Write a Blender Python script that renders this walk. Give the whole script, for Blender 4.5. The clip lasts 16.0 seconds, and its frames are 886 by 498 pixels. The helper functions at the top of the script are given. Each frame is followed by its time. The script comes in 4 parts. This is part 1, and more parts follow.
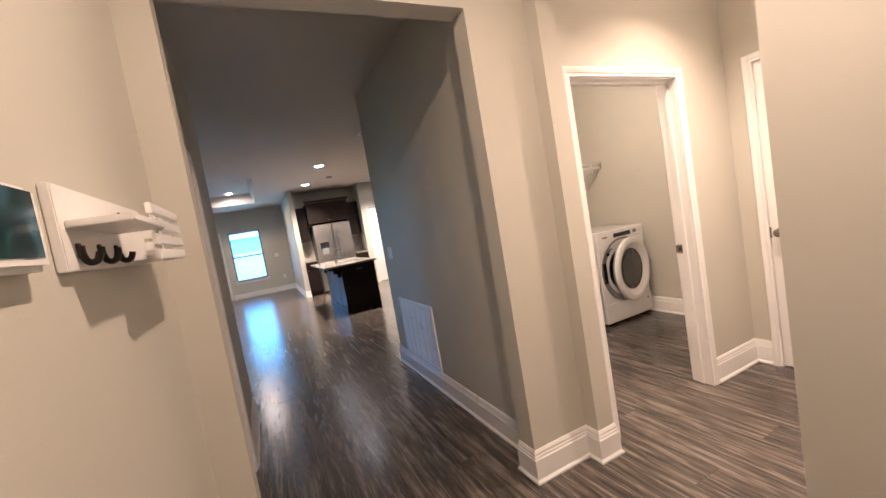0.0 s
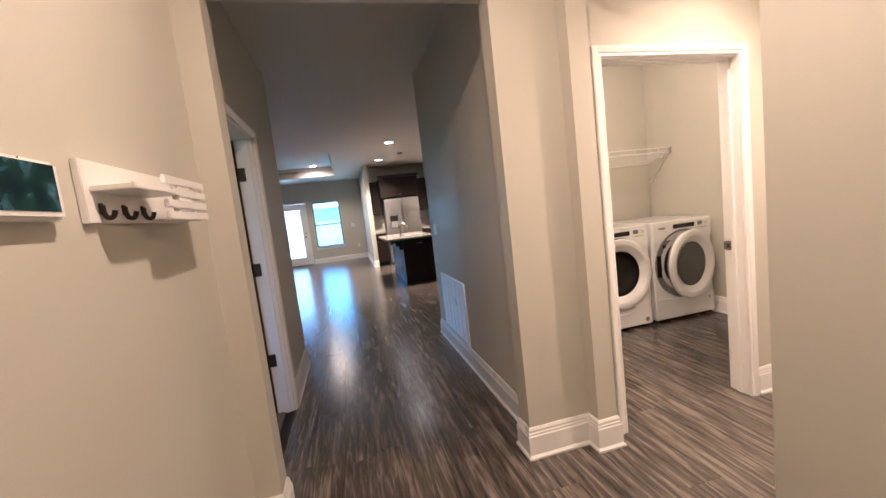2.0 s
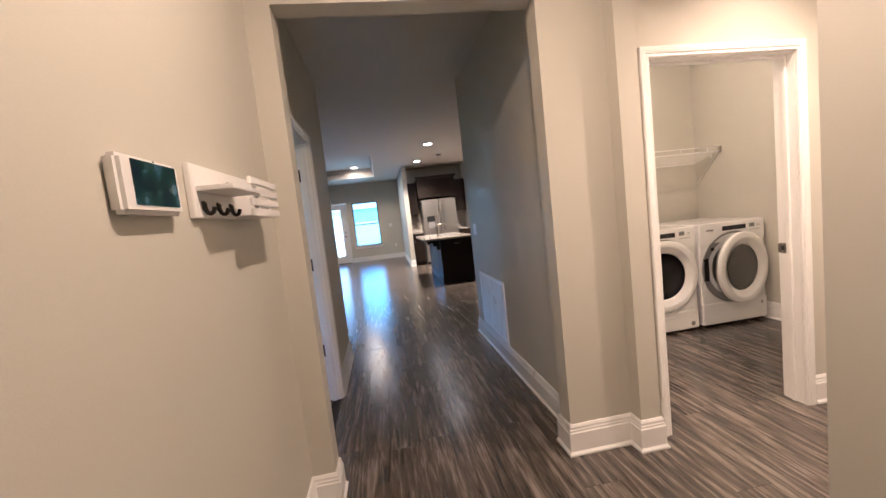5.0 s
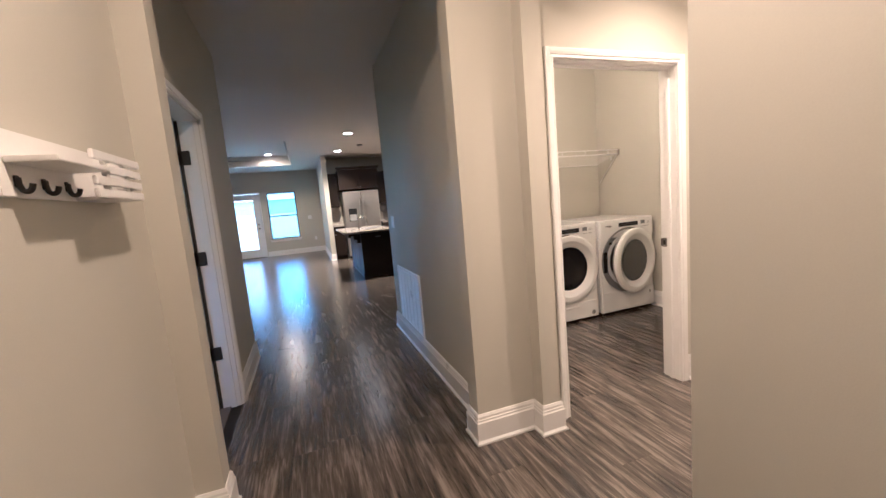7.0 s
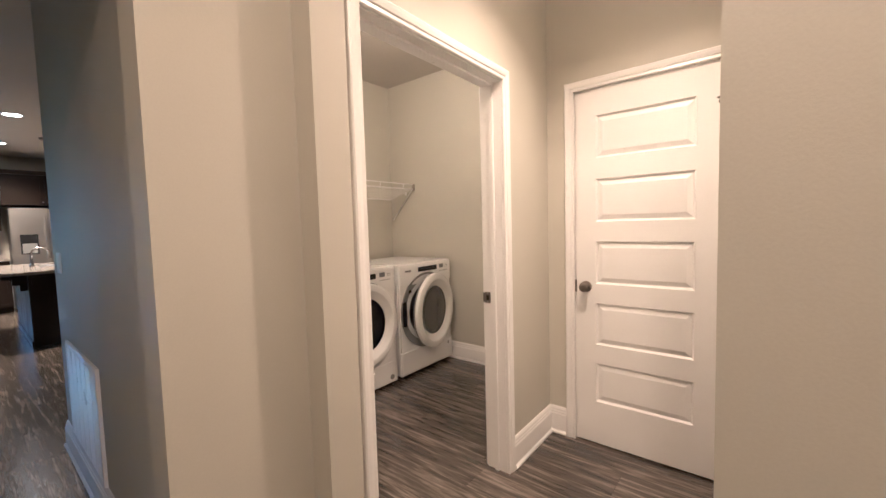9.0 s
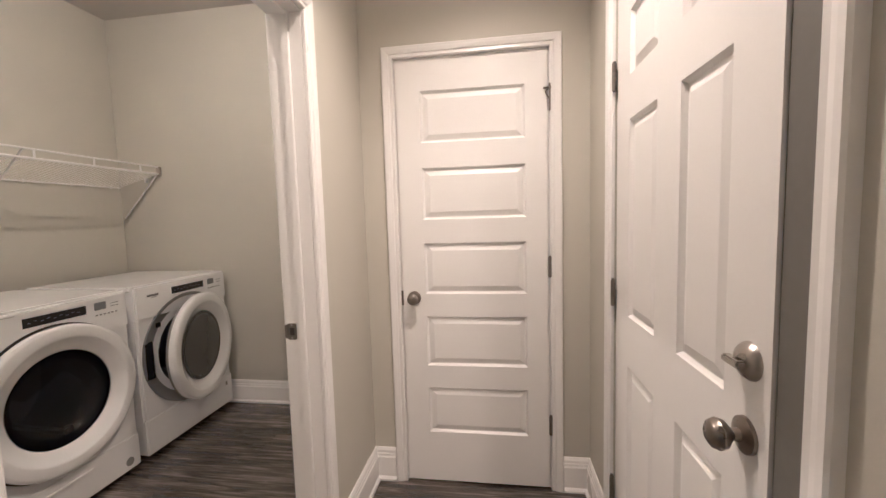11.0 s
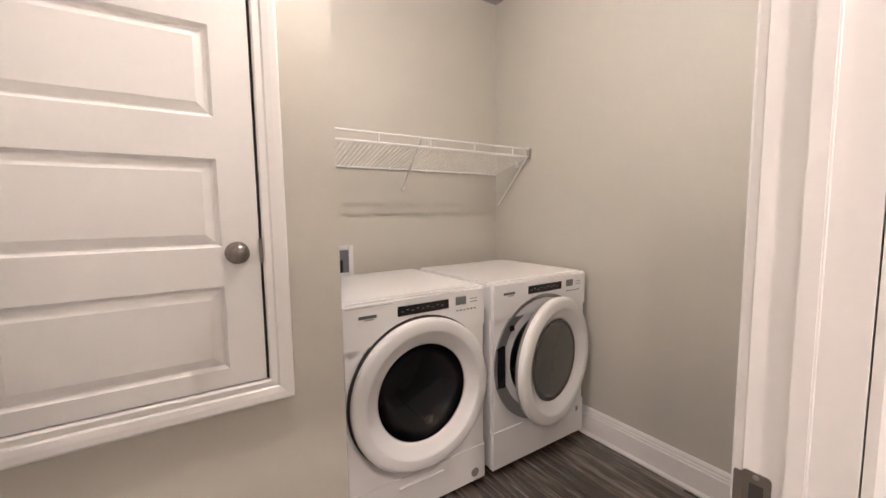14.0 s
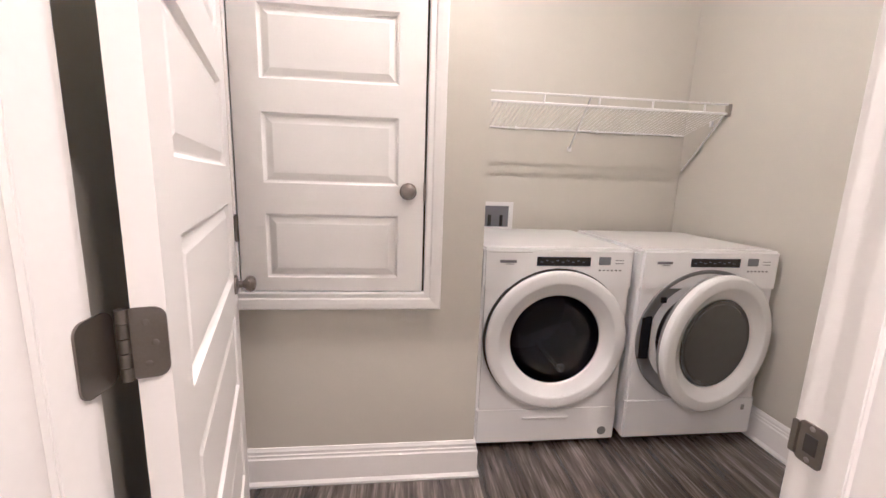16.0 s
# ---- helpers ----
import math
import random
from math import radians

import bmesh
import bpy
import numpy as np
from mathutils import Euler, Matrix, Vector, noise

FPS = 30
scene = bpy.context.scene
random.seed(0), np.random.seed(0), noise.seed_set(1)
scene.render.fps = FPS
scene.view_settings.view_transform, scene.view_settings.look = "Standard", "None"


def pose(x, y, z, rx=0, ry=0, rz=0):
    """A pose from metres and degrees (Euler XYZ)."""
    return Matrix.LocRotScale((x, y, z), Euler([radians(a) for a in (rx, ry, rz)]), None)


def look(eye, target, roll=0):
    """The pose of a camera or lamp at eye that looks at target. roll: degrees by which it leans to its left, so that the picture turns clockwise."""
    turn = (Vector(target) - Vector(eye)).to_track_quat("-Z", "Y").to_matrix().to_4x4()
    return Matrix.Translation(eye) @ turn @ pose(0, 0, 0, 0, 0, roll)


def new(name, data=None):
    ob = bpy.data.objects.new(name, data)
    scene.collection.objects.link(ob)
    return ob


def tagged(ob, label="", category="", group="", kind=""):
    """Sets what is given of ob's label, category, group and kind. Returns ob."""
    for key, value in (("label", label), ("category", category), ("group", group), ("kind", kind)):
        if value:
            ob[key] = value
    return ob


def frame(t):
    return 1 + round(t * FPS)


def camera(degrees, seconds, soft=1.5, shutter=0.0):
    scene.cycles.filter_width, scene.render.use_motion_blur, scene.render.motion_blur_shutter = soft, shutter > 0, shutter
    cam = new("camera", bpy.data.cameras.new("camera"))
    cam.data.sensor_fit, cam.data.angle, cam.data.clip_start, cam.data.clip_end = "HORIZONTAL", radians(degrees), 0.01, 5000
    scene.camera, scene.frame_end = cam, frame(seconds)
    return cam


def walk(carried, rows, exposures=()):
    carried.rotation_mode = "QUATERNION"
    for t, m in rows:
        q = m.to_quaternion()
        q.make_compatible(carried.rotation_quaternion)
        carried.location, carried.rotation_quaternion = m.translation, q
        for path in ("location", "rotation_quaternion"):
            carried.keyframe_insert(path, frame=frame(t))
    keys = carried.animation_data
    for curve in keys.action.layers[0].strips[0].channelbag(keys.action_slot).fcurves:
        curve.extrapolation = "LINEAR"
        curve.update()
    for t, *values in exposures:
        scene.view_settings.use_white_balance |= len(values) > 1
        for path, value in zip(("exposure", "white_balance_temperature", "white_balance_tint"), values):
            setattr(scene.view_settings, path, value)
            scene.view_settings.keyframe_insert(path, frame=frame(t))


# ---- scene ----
cam = camera(97.6, 16.0)
PATH = [
    (0, (0.085, 0.089, 1.365), (0.928, 1.897, 1.219), -9.8),
    (0.5, (0.098, 0.102, 1.35), (1.083, 1.834, 1.178), -8.6),
    (1, (0.275, 0.039, 1.321), (1.214, 1.799, 1.177), -4.8),
    (1.5, (0.384, -0.069, 1.322), (1.027, 1.816, 1.147), -4.1),
    (2, (0.35, -0.119, 1.325), (0.812, 1.817, 1.126), -6.7),
    (2.5, (0.271, -0.175, 1.32), (0.538, 1.797, 1.12), -7.8),
    (3, (0.234, -0.181, 1.326), (0.312, 1.809, 1.152), -7.9),
    (3.2, (0.213, -0.149, 1.332), (0.256, 1.844, 1.162), -7.4),
    (5.3, (0.289, -0.192, 1.318), (0.672, 1.763, 1.145), -6.2),
    (5.5, (0.297, -0.192, 1.313), (0.747, 1.749, 1.141), -6.1),
    (6, (0.325, -0.201, 1.301), (0.917, 1.701, 1.124), -5.9),
    (6.5, (0.327, -0.184, 1.304), (0.987, 1.694, 1.113), -5.7),
    (7, (0.375, -0.15, 1.298), (1.027, 1.725, 1.057), -5.0),
    (7.5, (0.455, -0.003, 1.278), (1.173, 1.84, 0.984), -3.9),
    (8, (0.508, 0.261, 1.293), (1.489, 1.991, 1.079), -3.5),
    (8.5, (0.631, 0.479, 1.286), (1.9, 2.015, 1.102), -3.6),
    (9, (0.868, 0.664, 1.295), (2.422, 1.916, 1.17), -1.6),
    (9.5, (1.012, 0.847, 1.289), (2.849, 1.63, 1.176), -2.0),
    (9.7, (1.058, 0.936, 1.307), (2.981, 1.473, 1.189), -2.9),
    (11.8, (1.461, 1.043, 1.291), (3.437, 1.308, 1.127), -1.6),
    (12, (1.504, 1.065, 1.291), (3.456, 1.468, 1.121), -1.4),
    (12.5, (1.625, 1.228, 1.304), (3.463, 1.996, 1.129), -2.0),
    (13, (1.717, 1.393, 1.311), (3.332, 2.564, 1.16), -2.4),
    (13.5, (1.836, 1.502, 1.312), (3.158, 2.996, 1.176), -2.0),
    (14, (1.923, 1.548, 1.307), (3.008, 3.218, 1.122), -0.8),
    (14.5, (1.957, 1.568, 1.285), (2.891, 3.315, 1.011), -0.1),
    (15, (1.974, 1.574, 1.262), (2.801, 3.358, 0.899), 0.3),
    (15.5, (1.974, 1.519, 1.256), (2.638, 3.374, 0.914), 0.6),
    (16, (2.003, 1.323, 1.249), (2.223, 3.28, 0.9), 1.9),
]
EXPOSURE = [(0, 3.86, 4420, 10), (3.0, 3.9, 4420, 10), (4.5, 3.85, 4400, 10), (6.0, 3.8, 4300, 9), (8.0, 3.83, 4260, 9), (8.5, 3.66, 4310, 9), (9.1, 3.48, 4365, 9), (9.5, 3.40, 4310, 9), (12.0, 3.20, 3920, 5), (13.0, 3.26, 3980, 5), (14.0, 3.66, 3965, 8), (15.5, 3.96, 3885, 9), (16.0, 3.91, 3860, 10)]
walk(cam, [(t, look(eye, target, roll)) for t, eye, target, roll in PATH], EXPOSURE)

# ---- light ----
world = bpy.data.worlds.new("sky_world")
scene.world = world
world.use_nodes = True
wn = world.node_tree.nodes
sky = wn.new("ShaderNodeTexSky")
sky.sky_type, sky.sun_disc = "NISHITA", False
sky.sun_elevation, sky.sun_rotation = radians(48), radians(80)
world.node_tree.links.new(sky.outputs[0], wn["Background"].inputs[0])
wn["Background"].inputs[1].default_value = 0.125


def lamp(name, kind, m, watts, colour, size=0.1):
    data = bpy.data.lights.new(name, kind)
    data.energy, data.color = watts, colour
    if kind == "SUN":
        data.angle = radians(0.5)
    elif kind == "AREA":
        data.shape, data.size = "DISK", size
    else:
        data.shadow_soft_size = size
    ob = new(name, data)
    ob.matrix_world = m
    return ob


WARM = (1.0, 0.572, 0.278)
lamp("sun", "SUN", pose(0, 0, 20, 42, 0, -80), 5.0, (1.0, 0.93, 0.82))
spot = lamp("corridor_lamp", "SPOT", pose(2.30, 1.05, 2.68), 15.5, WARM, 0.03)
spot.data.spot_size, spot.data.spot_blend = radians(126), 1.0
lamp("corridor_lamp_glow", "POINT", pose(2.30, 1.05, 2.66), 0.5, WARM, 0.03)
lamp("foyer_lamp", "AREA", pose(0.66, 0.52, 2.66), 2.9, WARM, 0.07)
lamp("foyer_lamp_glow", "POINT", pose(0.66, 0.52, 2.64), 0.9, WARM, 0.03)
lamp("laundry_lamp", "AREA", pose(2.46, 2.50, 2.645), 0.60, (1.0, 0.595, 0.30), 0.03)
lamp("laundry_lamp_glow", "POINT", pose(2.46, 2.50, 2.64), 4.2, (1.0, 0.595, 0.30), 0.012)
for n, (x, y, z) in enumerate([(1.35, 7.55, 2.70), (1.33, 9.75, 2.70), (2.95, 9.6, 2.70), (-0.35, 11.72, 2.96)]):
    spot = lamp("downlight_lamp", "SPOT", pose(x, y, z), 50 if z < 2.8 else 22, (1.0, 0.62, 0.32), 0.09)
    spot.data.spot_size, spot.data.spot_blend = radians(124 if z < 2.8 else 172), 1.0

for x, z, w, h, watts in ((-0.25, 1.31, 0.80, 1.40, 30), (-1.395, 1.08, 0.56, 1.58, 26), (-2.59, 1.34, 0.78, 1.40, 30)):
    pane_sky = lamp("window_daylight", "AREA", pose(x, 13.84, z, 90, 0, 0), watts, (0.78, 0.91, 1.0), w)
    pane_sky.data.shape, pane_sky.data.size_y = "RECTANGLE", h


# ---- materials ----
def mat(name, colour, rough=0.5, metal=0.0, vary=0.06, coarse=3.0, fine=60.0, bump=0.0, dist=0.002, per_object=0.0, coat=0.0, spec=0.5):
    m = bpy.data.materials.new(name)
    m.use_nodes = True
    nodes, link = m.node_tree.nodes, m.node_tree.links.new
    b = nodes["Principled BSDF"]
    b.inputs["Roughness"].default_value, b.inputs["Metallic"].default_value = rough, metal
    b.inputs["Coat Weight"].default_value, b.inputs["Specular IOR Level"].default_value = coat, spec
    co = nodes.new("ShaderNodeTexCoord")
    n1, n2 = nodes.new("ShaderNodeTexNoise"), nodes.new("ShaderNodeTexNoise")
    n1.inputs["Scale"].default_value, n2.inputs["Scale"].default_value = coarse, fine
    n2.inputs["Detail"].default_value = 4
    add = nodes.new("ShaderNodeMath")
    add.operation = "ADD"
    link(co.outputs["Object"], n1.inputs["Vector"]), link(co.outputs["Object"], n2.inputs["Vector"])
    link(n1.outputs[0], add.inputs[0]), link(n2.outputs[0], add.inputs[1])
    ramp = nodes.new("ShaderNodeMapRange")
    ramp.inputs[1].default_value, ramp.inputs[2].default_value = 0.6, 1.4
    ramp.inputs[3].default_value, ramp.inputs[4].default_value = 1 - vary, 1 + vary
    link(add.outputs[0], ramp.inputs[0])
    hsv = nodes.new("ShaderNodeHueSaturation")
    hsv.inputs["Color"].default_value = (*colour, 1)
    if per_object:
        info, mul = nodes.new("ShaderNodeObjectInfo"), nodes.new("ShaderNodeMapRange")
        mul.inputs[3].default_value, mul.inputs[4].default_value = 1 - per_object, 1 + per_object
        link(info.outputs["Random"], mul.inputs[0])
        both = nodes.new("ShaderNodeMath")
        both.operation = "MULTIPLY"
        link(mul.outputs[0], both.inputs[0]), link(ramp.outputs[0], both.inputs[1])
        link(both.outputs[0], hsv.inputs["Value"])
    else:
        link(ramp.outputs[0], hsv.inputs["Value"])
    link(hsv.outputs[0], b.inputs["Base Color"])
    rr = nodes.new("ShaderNodeMapRange")
    rr.inputs[1].default_value, rr.inputs[2].default_value = 0.3, 0.7
    rr.inputs[3].default_value, rr.inputs[4].default_value = max(rough * 0.85, 0.02), min(rough * 1.15, 1)
    link(n1.outputs[0], rr.inputs[0]), link(rr.outputs[0], b.inputs["Roughness"])
    if bump:
        bp = nodes.new("ShaderNodeBump")
        bp.inputs["Strength"].default_value, bp.inputs["Distance"].default_value = bump, dist
        link(n2.outputs[0], bp.inputs["Height"]), link(bp.outputs[0], b.inputs["Normal"])
    return m


def plank_material(name, island):
    """Grey-brown vinyl plank: long streaks along y, each plank its own shade."""
    m = bpy.data.materials.new(name)
    m.use_nodes = True
    nodes, link = m.node_tree.nodes, m.node_tree.links.new
    b = nodes["Principled BSDF"]
    geo = nodes.new("ShaderNodeNewGeometry")
    info = geo.outputs["Random Per Island"] if island else nodes.new("ShaderNodeObjectInfo").outputs["Random"]
    off = nodes.new("ShaderNodeVectorMath")
    off.operation = "MULTIPLY_ADD"
    off.inputs[1].default_value = (1, 1, 1)
    scale = nodes.new("ShaderNodeCombineXYZ")
    k = nodes.new("ShaderNodeMath")
    k.operation, k.inputs[1].default_value = "MULTIPLY", 37.0
    link(info, k.inputs[0]), link(k.outputs[0], scale.inputs[1]), link(k.outputs[0], scale.inputs[0])
    link(geo.outputs["Position"], off.inputs[0]), link(scale.outputs[0], off.inputs[2])
    grain = []
    for sx, sy, detail in ((38, 2.6, 7), (140, 9.0, 5), (9, 1.1, 3)):
        mp, nt = nodes.new("ShaderNodeMapping"), nodes.new("ShaderNodeTexNoise")
        mp.inputs["Scale"].default_value = (sx, sy, 1)
        nt.inputs["Scale"].default_value, nt.inputs["Detail"].default_value, nt.inputs["Distortion"].default_value = 1.0, detail, 0.6
        link(off.outputs[0], mp.inputs[0]), link(mp.outputs[0], nt.inputs["Vector"])
        grain.append(nt.outputs[0])
    mix = nodes.new("ShaderNodeMath")
    mix.operation, mix.inputs[1].default_value = "MULTIPLY_ADD", 0.42
    link(grain[1], mix.inputs[0]), link(grain[0], mix.inputs[2])
    mix2 = nodes.new("ShaderNodeMath")
    mix2.operation, mix2.inputs[1].default_value = "MULTIPLY_ADD", 0.35
    link(grain[2], mix2.inputs[0]), link(mix.outputs[0], mix2.inputs[2])
    ramp = nodes.new("ShaderNodeValToRGB")
    e = ramp.color_ramp.elements
    e[0].position, e[0].color = 0.06, (0.032, 0.0275, 0.0235, 1)
    e[1].position, e[1].color = 1.0, (0.25, 0.212, 0.174, 1)
    mid = ramp.color_ramp.elements.new(0.50)
    mid.color = (0.090, 0.0755, 0.062, 1)
    b.inputs["Specular IOR Level"].default_value = 1.0
    shift = nodes.new("ShaderNodeMapRange")
    shift.inputs[3].default_value, shift.inputs[4].default_value = -0.035, 0.035
    link(info, shift.inputs[0])
    s2 = nodes.new("ShaderNodeMath")
    s2.operation = "ADD"
    link(mix2.outputs[0], s2.inputs[0]), link(shift.outputs[0], s2.inputs[1])
    span = nodes.new("ShaderNodeMapRange")
    span.inputs[1].default_value, span.inputs[2].default_value = 0.66, 1.14
    link(s2.outputs[0], span.inputs[0]), link(span.outputs[0], ramp.inputs[0]), link(ramp.outputs[0], b.inputs["Base Color"])
    rg = nodes.new("ShaderNodeMapRange")
    rg.inputs[3].default_value, rg.inputs[4].default_value = 0.18, 0.28
    link(grain[0], rg.inputs[0]), link(rg.outputs[0], b.inputs["Roughness"])
    bp = nodes.new("ShaderNodeBump")
    bp.inputs["Strength"].default_value, bp.inputs["Distance"].default_value = 0.05, 0.001
    link(grain[1], bp.inputs["Height"]), link(bp.outputs[0], b.inputs["Normal"])
    return m


def glow(name, colour, strength):
    m = bpy.data.materials.new(name)
    m.use_nodes = True
    b = m.node_tree.nodes["Principled BSDF"]
    b.inputs["Base Color"].default_value = (*colour, 1)
    b.inputs["Emission Color"].default_value, b.inputs["Emission Strength"].default_value = (*colour, 1), strength
    return m


def glass_material(name, tint, rough=0.0):
    m = bpy.data.materials.new(name)
    m.use_nodes = True
    b = m.node_tree.nodes["Principled BSDF"]
    b.inputs["Base Color"].default_value = (*tint, 1)
    b.inputs["Transmission Weight"].default_value, b.inputs["Roughness"].default_value = 1.0, rough
    b.inputs["IOR"].default_value = 1.45
    return m


def screen_material():
    """A lit photo display: dark blurred foliage."""
    m = bpy.data.materials.new("photo_screen")
    m.use_nodes = True
    nodes, link = m.node_tree.nodes, m.node_tree.links.new
    b = nodes["Principled BSDF"]
    co, nt, rp = nodes.new("ShaderNodeTexCoord"), nodes.new("ShaderNodeTexNoise"), nodes.new("ShaderNodeValToRGB")
    nt.inputs["Scale"].default_value, nt.inputs["Detail"].default_value = 22, 3
    e = rp.color_ramp.elements
    e[0].position, e[0].color = 0.40, (0.004, 0.008, 0.010, 1)
    e[1].position, e[1].color = 0.72, (0.05, 0.085, 0.09, 1)
    g = rp.color_ramp.elements.new(0.55)
    g.color = (0.008, 0.022, 0.013, 1)
    link(co.outputs["Object"], nt.inputs["Vector"]), link(nt.outputs[0], rp.inputs[0])
    link(rp.outputs[0], b.inputs["Base Color"]), link(rp.outputs[0], b.inputs["Emission Color"])
    b.inputs["Emission Strength"].default_value, b.inputs["Roughness"].default_value = 0.05, 0.12
    return m


PAINT = mat("greige_wall_paint", (0.553, 0.535, 0.463), 0.55, 0, 0.03, 1.3, 220, 0.22, 0.0012)
CEIL = mat("ceiling_paint", (0.54, 0.51, 0.465), 0.7, 0, 0.03, 1.0, 180, 0.25, 0.002)
TRIM = mat("white_trim_paint", (0.82, 0.81, 0.785), 0.32, 0, 0.02, 4, 90, 0.04, 0.0006)
DOOR = mat("white_door_paint", (0.82, 0.81, 0.785), 0.36, 0, 0.015, 3, 140, 0.06, 0.0006)
FLOOR = plank_material("vinyl_plank", False)
FLOOR_FAR = plank_material("vinyl_plank_far", True)
JOINT = mat("dark_plank_joint", (0.02, 0.017, 0.015), 0.8)
NICKEL = mat("brushed_nickel", (0.42, 0.39, 0.35), 0.32, 1.0, 0.05, 30, 300)
KNOBMETAL = mat("satin_dark_nickel", (0.27, 0.24, 0.21), 0.30, 1.0, 0.05, 30, 300)
BRONZE = mat("dull_dark_nickel", (0.23, 0.21, 0.185), 0.42, 1.0, 0.06, 30, 300)
HINGE_DARK = mat("dark_bronze_hinge", (0.07, 0.062, 0.055), 0.45, 0.8, 0.06, 30, 300)
BLACK = mat("black_iron", (0.012, 0.011, 0.011), 0.35, 0, 0.1, 20, 200)
# near-black: real rubber, and shade painted into door slits and holes
RUBBER_AND_SHADE = mat("dark_rubber_and_shade", (0.03, 0.028, 0.025), 0.7)
EDGE_GREY = mat("grey_green_edge_strip", (0.16, 0.155, 0.135), 0.7)
ENAMEL = mat("white_appliance_enamel", (0.86, 0.86, 0.85), 0.22, 0, 0.008, 2, 60, 0, 0.001, 0, 0.3)
PLASTIC = mat("white_plastic", (0.78, 0.775, 0.76), 0.35, 0, 0.015, 5, 80)
GREY = mat("grey_plastic", (0.24, 0.24, 0.235), 0.4, 0, 0.03, 5, 80)
DARK = mat("dark_plastic", (0.018, 0.018, 0.02), 0.16, 0, 0.05, 8, 80)
DRUM = mat("steel_drum_interior", (0.36, 0.36, 0.37), 0.35, 0.9, 0.1, 8, 90)
DOORGLASS = glass_material("smoked_door_glass", (0.30, 0.30, 0.31), 0.02)
DRYGLASS = mat("grey_tinted_door_glass", (0.065, 0.065, 0.062), 0.12, 0, 0.06, 4, 20, 0, 0.001, 0, 0.6)
MARK = mat("grey_print_and_recess_shade", (0.14, 0.14, 0.15), 0.5)
LCD = mat("grey_display", (0.20, 0.21, 0.22), 0.2)
WIRE = mat("white_coated_wire", (0.78, 0.77, 0.745), 0.35)
CABINET = mat("espresso_cabinet_wood", (0.016, 0.0105, 0.008), 0.45, 0, 0.25, 4, 40, 0.05, 0.001, 0, 0, 0.25)
GRANITE = mat("speckled_granite", (0.34, 0.31, 0.28), 0.15, 0, 0.45, 30, 160)
STEEL = mat("stainless_steel", (0.72, 0.70, 0.675), 0.36, 1.0, 0.05, 2, 120)
SPLASH = mat("light_backsplash_tile", (0.50, 0.47, 0.43), 0.3, 0, 0.12, 9, 60)
CARPET = mat("brown_carpet", (0.20, 0.17, 0.14), 0.95, 0, 0.15, 6, 400, 0.5, 0.004)
GLASS = glass_material("window_glass", (0.52, 0.83, 0.90))
DOOR_PANE = glass_material("clear_door_glass", (0.92, 0.97, 0.98))
GRASS = mat("lawn", (0.07, 0.10, 0.035), 0.9, 0, 0.3, 0.7, 30)
FRAME = mat("dark_bronze_window_frame", (0.045, 0.042, 0.04), 0.45, 0, 0.05, 20, 200)
FENCE = mat("weathered_fence_wood", (0.42, 0.37, 0.31), 0.8, 0, 0.2, 2, 40)
ROOF = mat("grey_roof_shingle", (0.16, 0.15, 0.15), 0.85, 0, 0.2, 2, 60)
SIDING = mat("pale_house_siding", (0.62, 0.60, 0.56), 0.7, 0, 0.05, 1, 20)
SCREEN = screen_material()
LENS = glow("downlight_lens", (1.0, 0.74, 0.50), 5.0)

# ---- builders ----
ORIGIN = {}


def thing(name, at, label="", category="", group="", kind=""):
    ob = new(name)
    ob.empty_display_size = 0.1
    ob.location = at
    ORIGIN[ob.name] = Vector(at)
    return tagged(ob, label, category, group, kind)


def mesh_of(bm, name, material, smooth=False, bevel=0.0):
    if bevel:
        bmesh.ops.bevel(bm, geom=bm.edges[:], offset=bevel, segments=2, affect="EDGES", clamp_overlap=True)
    bmesh.ops.recalc_face_normals(bm, faces=bm.faces[:])
    data = bpy.data.meshes.new(name)
    bm.to_mesh(data)
    bm.free()
    if smooth:
        for f in data.polygons:
            f.use_smooth = True
        data.set_sharp_from_angle(angle=radians(35))
    data.materials.append(material)
    return data


def part(name, bm, material, parent, label="", smooth=False, bevel=0.0):
    """One mesh under a thing or a part; bm is in world places."""
    at = ORIGIN[parent.name]
    bmesh.ops.translate(bm, verts=bm.verts[:], vec=-at)
    ob = new(name, mesh_of(bm, name, material, smooth, bevel))
    ob.parent = parent
    ORIGIN[ob.name] = at
    if label:
        ob["label"] = label
    return ob


def solo(name, bm, material, label="", category="", kind="", group="", smooth=False, bevel=0.0):
    return tagged(new(name, mesh_of(bm, name, material, smooth, bevel)), label, category, group, kind)


def boxes(*list_of):
    bm = bmesh.new()
    for x0, x1, y0, y1, z0, z1 in list_of:
        m = Matrix.Translation(((x0 + x1) / 2, (y0 + y1) / 2, (z0 + z1) / 2)) @ Matrix.Diagonal((abs(x1 - x0), abs(y1 - y0), abs(z1 - z0), 1))
        bmesh.ops.create_cube(bm, size=1.0, matrix=m)
    return bm


def rod(bm, a, b, r, seg=8):
    a, b = Vector(a), Vector(b)
    m = Matrix.Translation((a + b) / 2) @ (b - a).to_track_quat("Z", "Y").to_matrix().to_4x4()
    bmesh.ops.create_cone(bm, cap_ends=True, segments=seg, radius1=r, radius2=r, depth=(b - a).length, matrix=m)
    return bm


